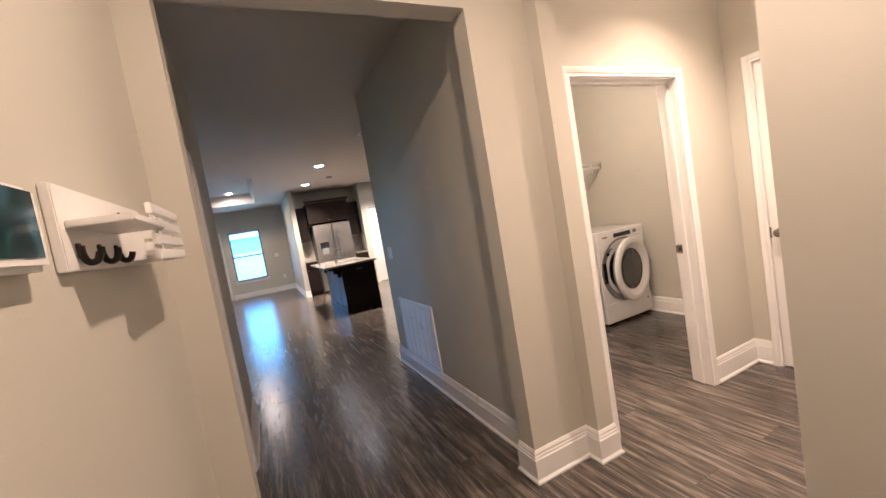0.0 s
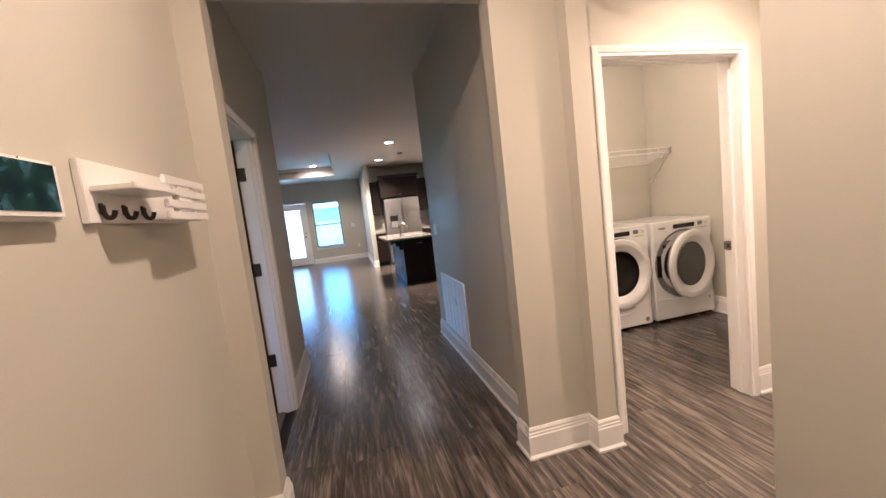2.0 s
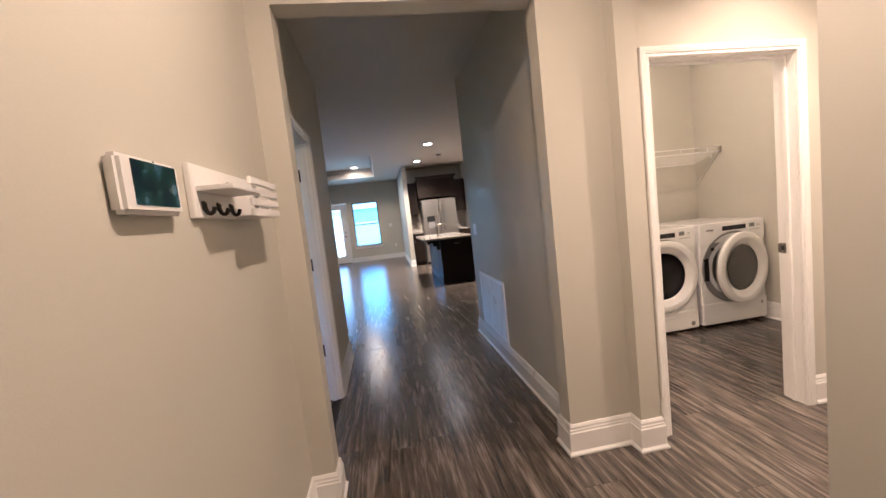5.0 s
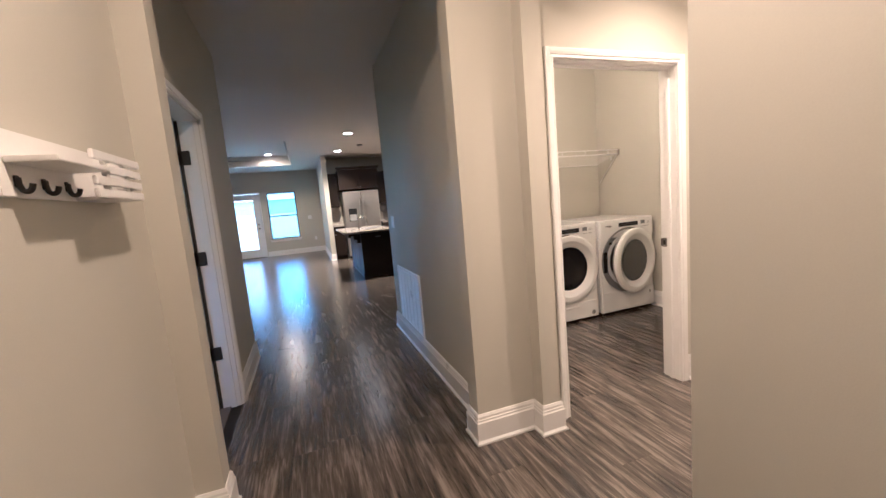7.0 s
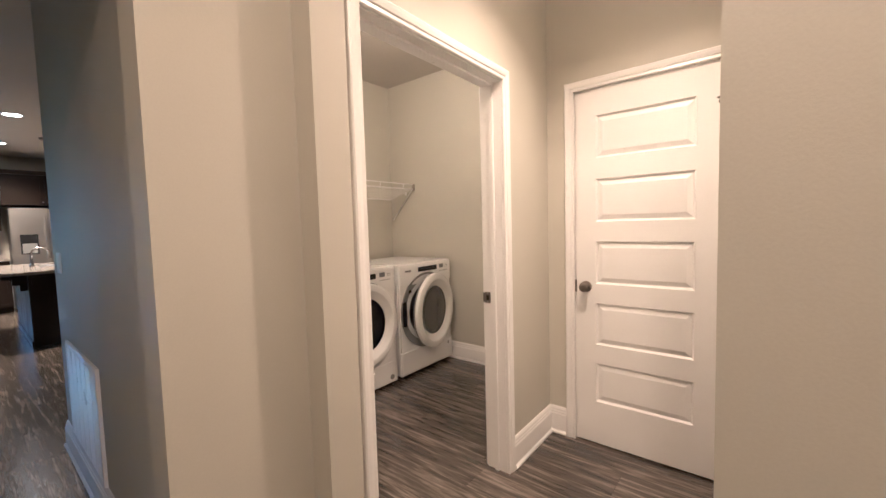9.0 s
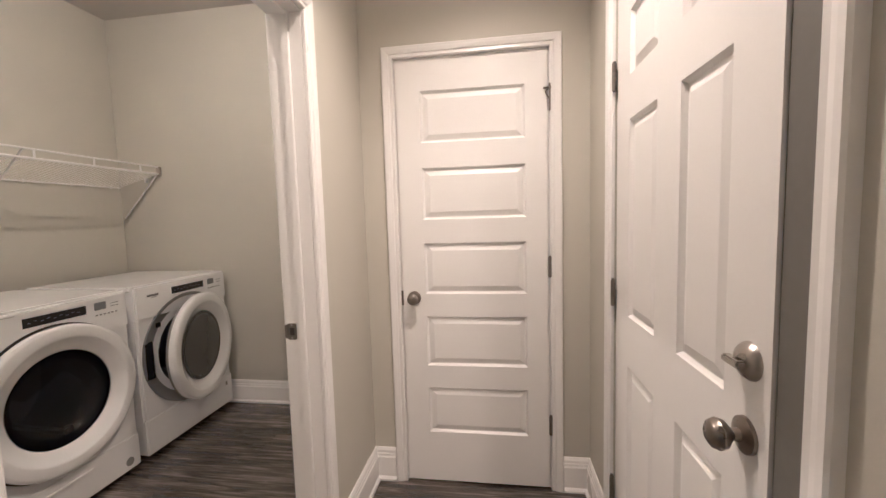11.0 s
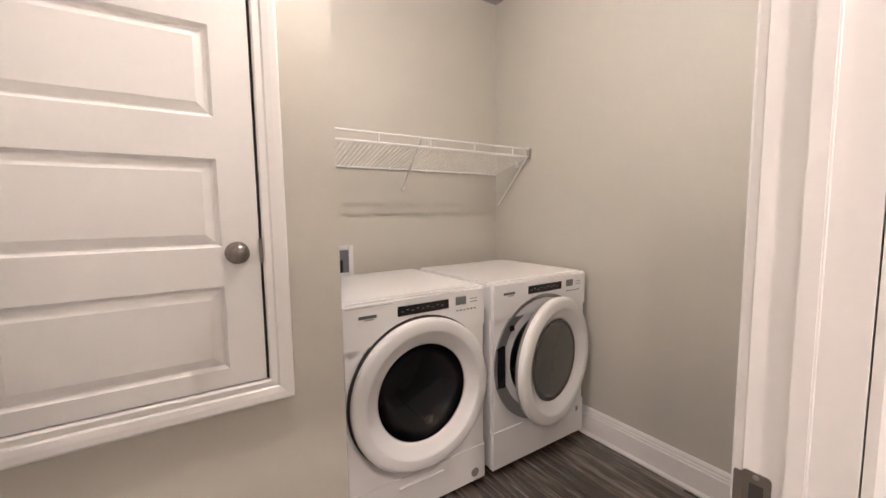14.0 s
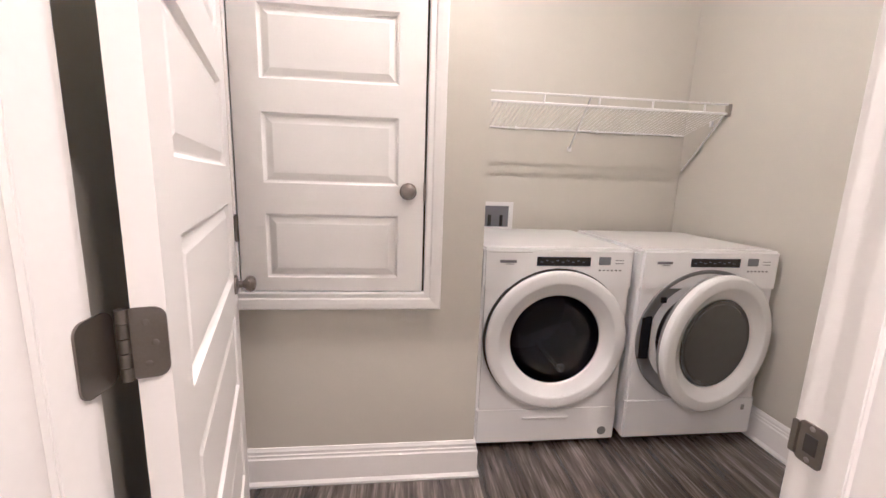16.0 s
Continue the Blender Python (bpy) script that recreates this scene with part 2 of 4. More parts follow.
def lathe(profile, at, way, seg=32, bm=None):
    """Turns (radius, height) pairs about an axis from at along way."""
    bm = bm or bmesh.new()
    m = Matrix.Translation(at) @ Vector(way).to_track_quat("Z", "Y").to_matrix().to_4x4()
    rings = []
    for r, h in profile:
        if r <= 0:
            rings.append([bm.verts.new(m @ Vector((0, 0, h)))])
        else:
            rings.append([bm.verts.new(m @ Vector((r * math.cos(2 * math.pi * k / seg), r * math.sin(2 * math.pi * k / seg), h))) for k in range(seg)])
    for p, q in zip(rings, rings[1:]):
        for k in range(seg):
            quad = [p[k % len(p)], p[(k + 1) % len(p)], q[(k + 1) % len(q)], q[k % len(q)]]
            quad = list(dict.fromkeys(quad))
            if len(quad) > 2:
                bm.faces.new(quad)
    return bm


def sweep(profile, at0, at1, out, up, m0=0.0, m1=0.0):
    """A moulding: (d, h) pairs, d along out and h along up, from at0 to at1; m0, m1 shear the ends by d (mitres)."""
    bm = bmesh.new()
    a, b, out, up = Vector(at0), Vector(at1), Vector(out), Vector(up)
    way = (b - a).normalized()
    ra = [bm.verts.new(a + out * d + up * h - way * m0 * d) for d, h in profile]
    rb = [bm.verts.new(b + out * d + up * h + way * m1 * d) for d, h in profile]
    n = len(profile)
    for k in range(n):
        bm.faces.new([ra[k], ra[(k + 1) % n], rb[(k + 1) % n], rb[k]])
    bm.faces.new(ra), bm.faces.new(rb[::-1])
    return bm


BASE = [(0, 0), (0.026, 0), (0.026, 0.010), (0.017, 0.022), (0.017, 0.118), (0.013, 0.124), (0.013, 0.134), (0.010, 0.138), (0.010, 0.150), (0.004, 0.163), (0, 0.163)]
CASE = [(0, 0), (0, 0.010), (0.004, 0.014), (0.017, 0.012), (0.021, 0.017), (0.034, 0.020), (0.047, 0.021), (0.052, 0.017), (0.052, 0)]


def baseboard(at0, at1, out, m0=0.0, m1=0.0):
    return solo("baseboard", sweep(BASE, (*at0, 0.002), (*at1, 0.002), (*out, 0), (0, 0, 1), m0, m1), TRIM, "white stepped baseboard along the painted wall", "baseboard", "structure")


def casing(parent, u, n, at, u0, u1, z0, z1, four=False, wide=1.0):
    """Mitred white casing round an opening u0..u1, z0..z1 in a wall through at; u along the wall, n out of it."""
    at, u, n = Vector(at), Vector(u), Vector(n)
    z = Vector((0, 0, 1))
    low = 1.0 if four else 0.0
    runs = [(u0, z0, u0, z1, -u, low, 1.0), (u1, z0, u1, z1, u, low, 1.0), (u0, z1, u1, z1, z, 1.0, 1.0)]
    if four:
        runs.append((u0, z0, u1, z0, -z, 1.0, 1.0))
    for a, b, c, d, out, m0, m1 in runs:
        part("casing", sweep([(p * wide, q) for p, q in CASE], at + u * a + z * b, at + u * c + z * d, out, n, m0, m1), TRIM, parent)


def panel_leaf(u, n, at, u0, u1, z0, z1, thick, rects, both=False):
    """A moulded door leaf: its front face lies in the plane through at with normal n; rects are (u0, u1, z0, z1) of raised panels."""
    bm = bmesh.new()
    at, u, n = Vector(at), Vector(u), Vector(n)

    def vert(a, z, d):
        return bm.verts.new(at + u * a + n * d + Vector((0, 0, z)))

    def face(side):
        d0, s = (0.0, 1.0) if side == 0 else (-thick, -1.0)
        us = sorted({u0, u1, *[r[0] for r in rects], *[r[1] for r in rects]})
        zs = sorted({z0, z1, *[r[2] for r in rects], *[r[3] for r in rects]})
        for a, b in zip(us, us[1:]):
            for c, d in zip(zs, zs[1:]):
                mu, mz = (a + b) / 2, (c + d) / 2
                if not any(r[0] < mu < r[1] and r[2] < mz < r[3] for r in rects):
                    bm.faces.new([vert(a, c, d0), vert(b, c, d0), vert(b, d, d0), vert(a, d, d0)])
        for a, b, c, d in rects:
            loops = []
            for inset, deep in ((0, 0), (0.003, 0.005), (0.009, 0.012), (0.013, 0.012), (0.036, 0.003)):
                loops.append([vert(a + inset, c + inset, d0 - s * deep), vert(b - inset, c + inset, d0 - s * deep), vert(b - inset, d - inset, d0 - s * deep), vert(a + inset, d - inset, d0 - s * deep)])
            for p, q in zip(loops, loops[1:]):
                for k in range(4):
                    bm.faces.new([p[k], p[(k + 1) % 4], q[(k + 1) % 4], q[k]])
            bm.faces.new(loops[-1])

    face(0)
    if both:
        face(1)
    else:
        bm.faces.new([vert(u0, z0, -thick), vert(u0, z1, -thick), vert(u1, z1, -thick), vert(u1, z0, -thick)])
    for a, c, b, d in ((u0, z0, u1, z0), (u1, z0, u1, z1), (u1, z1, u0, z1), (u0, z1, u0, z0)):
        bm.faces.new([vert(a, c, 0), vert(b, d, 0), vert(b, d, -thick), vert(a, c, -thick)])
    bmesh.ops.remove_doubles(bm, verts=bm.verts[:], dist=0.0003)
    return bm


KNOB = [(0, 0.062), (0.014, 0.061), (0.023, 0.055), (0.027, 0.045), (0.024, 0.035), (0.014, 0.027), (0.010, 0.022), (0.011, 0.012), (0.024, 0.009), (0.031, 0.006), (0.032, 0.0), (0, 0)]


def knob(parent, at, way):
    return part("door_knob", lathe(KNOB, at, way, 28), KNOBMETAL, parent, "round brushed nickel door knob", True)


def hinge(parent, at, n, z, material=BRONZE):
    """A closed hinge: the knuckle shows as a slim barrel with two ends."""
    x, y = at
    bm = bmesh.new()
    for k in range(3):
        rod(bm, (x, y, z - 0.044 + k * 0.030), (x, y, z - 0.016 + k * 0.030), 0.0075, 10)
    rod(bm, (x, y, z - 0.048), (x, y, z + 0.050), 0.005, 8)
    return part("hinge", bm, material, parent, "dull metal door hinge", True)


def rounded_plate(m, w, h, r, t):
    """A plate of w by h in its local x and z, with rounded corners, t thick along its local y."""
    bm = bmesh.new()
    loop = []
    for cx, cz, a0 in ((w / 2 - r, h / 2 - r, 0), (-w / 2 + r, h / 2 - r, 90), (-w / 2 + r, -h / 2 + r, 180), (w / 2 - r, -h / 2 + r, 270)):
        for k in range(6):
            a = radians(a0 + 18 * k)
            loop.append((cx + r * math.cos(a), cz + r * math.sin(a)))
    front = [bm.verts.new(m @ Vector((x, t / 2, z))) for x, z in loop]
    back = [bm.verts.new(m @ Vector((x, -t / 2, z))) for x, z in loop]
    bm.faces.new(front), bm.faces.new(back[::-1])
    n = len(loop)
    for k in range(n):
        bm.faces.new([front[k], back[k], back[(k + 1) % n], front[(k + 1) % n]])
    return bm


# ---- structure ----
TOP = 2.95


def wall(name, *list_of, label="greige painted wall with light orange-peel texture"):
    return solo(name, boxes(*list_of), PAINT, label, "wall", "structure")


def ceiling(name, *list_of):
    return solo(name, boxes(*list_of), CEIL, "flat painted ceiling", "ceiling", "structure")


wall("wall_foyer_west", (-0.315, -0.195, -1.6, 2.06, 0, TOP), (-0.315, -0.195, 2.82, 3.76, 0, TOP), (-0.315, -0.195, 2.06, 2.82, 1.965, TOP))
wall("wall_foyer_south", (-0.315, 1.57, -1.72, -1.6, 0, TOP))
wall("wall_foyer_east", (1.46, 1.57, -1.6, 0.70, 0, TOP), (1.46, 1.57, 0.70, 1.555, 2.335, TOP), (1.46, 1.57, 1.555, 1.64, 0, TOP))
wall("wall_hall_opening", (-0.195, -0.085, 1.64, 1.757, 0, TOP), (-0.085, 1.115, 1.64, 1.757, 2.30, TOP), (1.115, 1.656, 1.64, 1.757, 0, TOP),
     (1.656, 2.577, 1.64, 1.757, 1.999, TOP), (2.577, 4.0, 1.64, 1.757, 0, TOP))
wall("wall_corridor_south", (1.57, 1.865, 0.49, 0.61, 0, TOP), (1.865, 2.745, 0.49, 0.61, 2.035, TOP), (2.745, 3.22, 0.49, 0.61, 0, TOP))
wall("wall_corridor_east", (3.10, 3.22, 0.61, 0.775, 0, TOP), (3.10, 3.22, 1.485, 1.64, 0, TOP), (3.10, 3.22, 0.775, 1.485, 2.022, TOP))
wall("wall_hall_east", (1.21, 1.36, 1.757, 3.93, 0, TOP))
wall("wall_laundry_east", (3.815, 4.0, 1.757, 3.93, 0, TOP))
wall("wall_laundry_north", (1.36, 3.815, 3.735, 3.93, 0, TOP))
wall("wall_laundry_bump", (1.36, 1.412, 2.785, 2.885, 0, TOP), (2.10, 2.325, 2.785, 2.885, 0, TOP), (1.412, 2.10, 2.785, 2.885, 0, 0.810),
     (1.412, 2.10, 2.785, 2.885, 2.31, TOP))
wall("wall_laundry_return", (2.225, 2.325, 2.885, 3.735, 0, TOP))
# living room and kitchen shell
wall("wall_living_south_west", (-4.7, -0.315, 3.64, 3.76, 0, TOP))
wall("wall_living_south_east", (4.0, 5.2, 3.81, 3.93, 0, TOP))
wall("wall_living_west", (-4.7, -4.58, 3.76, 13.72, 0, 3.3))
wall("wall_living_east", (5.08, 5.2, 3.93, 13.84, 0, 3.3))
BACK = 13.72
wall("wall_living_north", (-4.7, -3.02, BACK, BACK + 0.14, 0, 3.3), (-2.16, -1.86, BACK, BACK + 0.14, 0, 3.3), (-0.93, -0.695, BACK, BACK + 0.14, 0, 3.3), (0.190, 5.2, BACK, BACK + 0.14, 0, 3.3),
     (-3.02, -2.16, BACK, BACK + 0.14, 0, 0.58), (-0.695, 0.190, BACK, BACK + 0.14, 0, 0.55),
     (-3.02, -2.16, BACK, BACK + 0.14, 2.10, 3.3), (-0.695, 0.190, BACK, BACK + 0.14, 2.065, 3.3), (-1.86, -0.93, BACK, BACK + 0.14, 2.07, 3.3))
wall("wall_kitchen_west", (0.955, 1.075, 10.55, BACK, 0, TOP))
wall("wall_kitchen_north", (1.075, 2.72, 11.14, 11.26, 0, TOP))
wall("wall_pantry", (2.72, 2.84, 10.48, 11.26, 0, TOP), (2.84, 2.90, 10.48, 10.60, 0, TOP), (3.62, 5.08, 10.48, 10.60, 0, TOP), (2.90, 3.62, 10.48, 10.60, 2.035, TOP))
# bedroom beyond the hall door
wall("wall_bedroom_south", (-3.6, -3.2, 0.78, 0.90, 0, TOP), (-2.1, -0.315, 0.78, 0.90, 0, TOP), (-3.2, -2.1, 0.78, 0.90, 0, 0.6), (-3.2, -2.1, 0.78, 0.90, 2.1, TOP))
wall("wall_bedroom_west", (-3.72, -3.6, 0.78, 3.86, 0, TOP))
solo("carpet", boxes((-3.6, -0.262, 0.9, 3.64, -0.03, 0.006)), CARPET, "brown short-pile bedroom carpet", "carpet", "structure")

ceiling("ceiling_foyer", (-0.195, 3.10, -1.6, 1.64, 2.74, 2.82))
ceiling("ceiling_hall", (-0.195, 1.21, 1.757, 3.84, 2.70, 2.82))
ceiling("ceiling_laundry", (1.36, 3.815, 1.757, 3.735, 2.75, 2.88))
ceiling("ceiling_bedroom", (-3.6, -0.315, 0.9, 3.64, 2.74, 2.82))
TX0, TX1, TY0, TY1 = -3.25, 0.21, 8.22, 12.13
ceiling("ceiling_living", (-4.58, -0.195, 3.76, 3.84, 2.74, 2.82), (-4.58, 5.08, 3.84, TY0, 2.74, 2.82), (-4.58, 5.08, TY1, BACK, 2.74, 2.82), (-4.58, TX0, TY0, TY1, 2.74, 2.82), (TX1, 5.08, TY0, TY1, 2.74, 2.82))


def tray():
    bm = bmesh.new()
    a = [bm.verts.new(p) for p in ((TX0, TY0, 2.74), (TX1, TY0, 2.74), (TX1, TY1, 2.74), (TX0, TY1, 2.74))]
    k = 0.07
    b = [bm.verts.new(p) for p in ((TX0 + k, TY0 + k, 3.0), (TX1 - k, TY0 + k, 3.0), (TX1 - k, TY1 - k, 3.0), (TX0 + k, TY1 - k, 3.0))]
    c = [bm.verts.new((v.co.x, v.co.y, 3.12)) for v in a]
    for p, q in ((a, b), (a, c)):
        for n in range(4):
            bm.faces.new([p[n], p[(n + 1) % 4], q[(n + 1) % 4], q[n]])
    bm.faces.new(b), bm.faces.new(c)
    return solo("ceiling_tray", bm, CEIL, "recessed tray ceiling with sloping sides", "ceiling", "structure")


tray()
# sub-floor under the planks closes their joints
solo("floor", boxes((-4.7, -0.315, 3.76, 3.88, -0.10, -0.004), (-4.7, 5.2, 3.88, BACK + 0.14, -0.10, -0.004), (-0.315, 3.22, -1.72, 1.64, -0.10, -0.004), (-0.315, 1.36, 1.64, 3.88, -0.10, -0.004), (1.36, 4.0, 1.64, 3.88, -0.10, -0.004)),
     JOINT, "grey-brown vinyl plank floor", "floor", "structure")
solo("foundation", boxes((-4.8, 5.4, -1.9, BACK + 0.16, -0.4, -0.10)), JOINT, "dark house foundation under the floor", "foundation", "structure")
# unseen slab and garage walls, added to close the house against the sky
solo("roof", boxes((-4.9, 5.4, -1.9, BACK + 0.3, 3.34, 3.45)), ROOF, "unseen flat roof slab closing the rooms off from the sky", "roof", "structure")
wall("wall_garage", (1.57, 4.2, -1.72, -1.6, 0, TOP), (4.0, 4.2, -1.6, 1.64, 0, TOP))

# ---- trim ----
E1 = 1.0  # outside corner
I1 = -1.0  # inside corner
baseboard((-0.195, -1.6), (-0.195, 1.64), (1, 0), I1, I1)
baseboard((-0.195, 1.64), (-0.085, 1.64), (0, -1), I1, E1)
baseboard((-0.085, 1.64), (-0.085, 1.757), (1, 0), E1, E1)
baseboard((-0.195, 1.757), (-0.195, 2.006), (1, 0), I1, 0)
baseboard((-0.195, 2.874), (-0.195, 3.76), (1, 0), 0, E1)
baseboard((1.115, 1.64), (1.46, 1.64), (0, -1), E1, I1)
baseboard((1.115, 1.64), (1.115, 1.757), (-1, 0), E1, E1)
baseboard((1.46, 1.555), (1.46, 1.64), (-1, 0), E1, I1)
baseboard((1.46, 1.555), (1.57, 1.555), (0, -1), E1, E1)
baseboard((1.57, 1.555), (1.57, 1.64), (1, 0), E1, 0)
baseboard((1.21, 1.757), (1.21, 3.93), (-1, 0), I1, E1)
baseboard((1.21, 3.93), (1.5, 3.93), (0, 1), E1, 0)
baseboard((2.617, 1.64), (3.10, 1.64), (0, -1), 0, I1)
baseboard((3.10, 1.531), (3.10, 1.64), (-1, 0), 0, I1)
baseboard((3.10, 0.61), (3.10, 0.729), (-1, 0), I1, 0)
baseboard((2.794, 0.61), (3.10, 0.61), (0, 1), 0, I1)
baseboard((1.57, 0.61), (1.808, 0.61), (0, 1), 0, 0)
baseboard((1.46, -1.6), (1.46, 0.70), (-1, 0), I1, E1)
baseboard((1.46, 0.70), (1.57, 0.70), (0, 1), E1, E1)
baseboard((3.815, 1.757), (3.815, 3.735), (-1, 0), I1, I1)
baseboard((2.617, 1.757), (3.815, 1.757), (0, 1), 0, I1)
baseboard((1.36, 2.785), (2.325, 2.785), (0, -1), I1, E1)
baseboard((2.325, 2.785), (2.325, 3.735), (1, 0), E1, I1)
baseboard((2.325, 3.735), (3.815, 3.735), (0, -1), I1, I1)
baseboard((1.36, 1.757), (1.36, 2.785), (1, 0), I1, I1)
baseboard((-0.86, BACK), (0.955, BACK), (0, -1), 0, I1)
baseboard((-4.58, BACK), (-1.93, BACK), (0, -1), I1, 0)
baseboard((0.955, 10.55), (0.955, BACK), (-1, 0), E1, I1)
baseboard((0.955, 10.55), (1.075, 10.55), (0, -1), E1, 0)


def jamb(parent, x0, x1, y0, y1, ztop, axis, stop_at=None):
    """White jamb boards lining an opening; axis is the way through the wall."""
    t = 0.016
    if axis == "y":
        runs = [(x0, x0 + t, y0, y1, 0, ztop), (x1 - t, x1, y0, y1, 0, ztop), (x0 + t, x1 - t, y0, y1, ztop - t, ztop)]
    else:
        runs = [(x0, x1, y0, y0 + t, 0, ztop), (x0, x1, y1 - t, y1, 0, ztop), (x0, x1, y0 + t, y1 - t, ztop - t, ztop)]
    for r in runs:
        part("jamb", boxes(r), TRIM, parent, bevel=0.001)


PANELS = [(0.258, 0.481), (0.590, 0.829), (0.938, 1.178), (1.288, 1.525), (1.639, 1.870)]

# closet door, five raised panels, closed
d = thing("door_1", (3.10, 1.13, 0), "closed white five-panel closet door with nickel knob", "door", kind="structure")
casing(d, (0, 1, 0), (-1, 0, 0), (3.10, 0, 0), 0.783, 1.477, 0, 2.020)
jamb(d, 3.108, 3.22, 0.775, 1.485, 2.022, "x")
leaf = part("door_leaf", panel_leaf((0, 1, 0), (-1, 0, 0), (3.094, 0, 0), 0.7925, 1.4665, 0.012, 2.003, 0.035, [(0.888, 1.358, a, b) for a, b in PANELS]), DOOR, d)
knob(leaf, (3.094, 1.412, 0.92), (-1, 0, 0))
part("latch_plate", boxes((3.088, 3.093, 1.465, 1.474, 0.885, 0.955)), BRONZE, leaf, "small dark latch plate")
for z in (0.32, 1.062):
    hinge(d, (3.086, 0.786), (-1, 0, 0), z)
lt = part("flip_lock", boxes((3.078, 3.090, 0.779, 0.786, 1.745, 1.862), (3.076, 3.090, 0.776, 0.810, 1.838, 1.845)), BRONZE, d, "nickel swing-bar child lock", bevel=0.002)
bm = bmesh.new()
rod(bm, (3.076, 0.784, 1.842), (3.070, 0.802, 1.822), 0.0025), rod(bm, (3.070, 0.802, 1.822), (3.076, 0.784, 1.790), 0.0025)
part("lock_arm", bm, BRONZE, lt)

# door to the garage, six panels, closed
d = thing("door_2", (2.25, 0.61, 0), "closed white six-panel garage door with deadbolt and knob", "door", kind="structure")
casing(d, (1, 0, 0), (0, 1, 0), (0, 0.61, 0), 1.862, 2.740, 0, 2.030)
jamb(d, 1.865, 2.745, 0.49, 0.602, 2.035, "y")
COLS = ((2.070, 2.265), (2.396, 2.606))
leaf = part("door_leaf", panel_leaf((1, 0, 0), (0, 1, 0), (0, 0.606, 0), 1.947, 2.722, 0.012, 2.015, 0.044,
                                    [(a, b, c, e) for a, b in COLS for c, e in ((0.20, 0.797), (0.962, 1.583), (1.716, 1.905))]), DOOR, d)
# grey-green strip fills the space between leaf edge and casing
part("edge_strip", boxes((1.882, 1.944, 0.560, 0.600, 0.005, 2.015)), EDGE_GREY, d, "grey-green strip along the free edge")
knob(leaf, (2.002, 0.606, 0.915), (0, 1, 0))
bolt = part("deadbolt", lathe([(0, 0.020), (0.012, 0.020), (0.026, 0.012), (0.032, 0.004), (0.033, 0), (0, 0)], (1.998, 0.606, 1.045), (0, 1, 0), 28), NICKEL, leaf, "round nickel deadbolt", True)
part("thumb_turn", boxes((1.975, 2.021, 0.624, 0.640, 1.038, 1.051)), NICKEL, bolt, bevel=0.003)
for z in (0.290, 1.016, 1.752):
    hinge(d, (2.731, 0.617), (0, 1, 0), z)

# laundry door, open into the room past a right angle
d = thing("door_3", (2.12, 1.71, 0), "open white five-panel laundry door swung inward", "door", kind="structure")
casing(d, (1, 0, 0), (0, -1, 0), (0, 1.64, 0), 1.688, 2.562, 0, 1.988)
casing(d, (1, 0, 0), (0, 1, 0), (0, 1.757, 0), 1.667, 2.567, 0, 1.990)
jamb(d, 1.656, 2.577, 1.642, 1.755, 1.999, "y")
for r in ((1.672, 1.683, 1.685, 1.708, 0, 1.983), (2.550, 2.561, 1.685, 1.708, 0, 1.983), (1.683, 2.550, 1.685, 1.708, 1.972, 1.983)):
    part("door_stop", boxes(r), TRIM, d, bevel=0.002)
sp = part("strike_plate", rounded_plate(Matrix.Translation((2.5600, 1.738, 0.912)) @ Matrix.Rotation(radians(90), 4, "Z"), 0.034, 0.058, 0.006, 0.003), BRONZE, d, "dull metal strike plate")
# flat dark patch on the plate: the hole's shade is in its colour
part("strike_hole_shade", boxes((2.5575, 2.5588, 1.729, 1.745, 0.899, 0.925)), RUBBER_AND_SHADE, sp)
part("strike_lip", boxes((2.5565, 2.5610, 1.754, 1.764, 0.888, 0.936)), BRONZE, sp, bevel=0.001)
for z in (0.889, 0.935):
    part("screw_head", lathe([(0, 0.0008), (0.003, 0.0006), (0.004, 0)], (2.5584, 1.738, z), (-1, 0, 0), 10), NICKEL, sp)
PIN = (1.685, 1.785)
SWING = Matrix.Translation((*PIN, 0)) @ Matrix.Rotation(radians(107.3), 4, "Z")
W = 0.885
bm = panel_leaf((1, 0, 0), (0, -1, 0), (0, -0.043, 0), 0.004, W, 0.012, 1.975, 0.035, [(0.115, W - 0.115, a * 0.985, b * 0.985) for a, b in PANELS], True)
bmesh.ops.transform(bm, matrix=SWING, verts=bm.verts[:])
leaf = part("door_leaf", bm, DOOR, d)
knob(leaf, SWING @ Vector((W - 0.064, -0.043, 0.90)), SWING.to_3x3() @ Vector((0, -1, 0)))
knob(leaf, SWING @ Vector((W - 0.064, -0.008, 0.90)), SWING.to_3x3() @ Vector((0, 1, 0)))


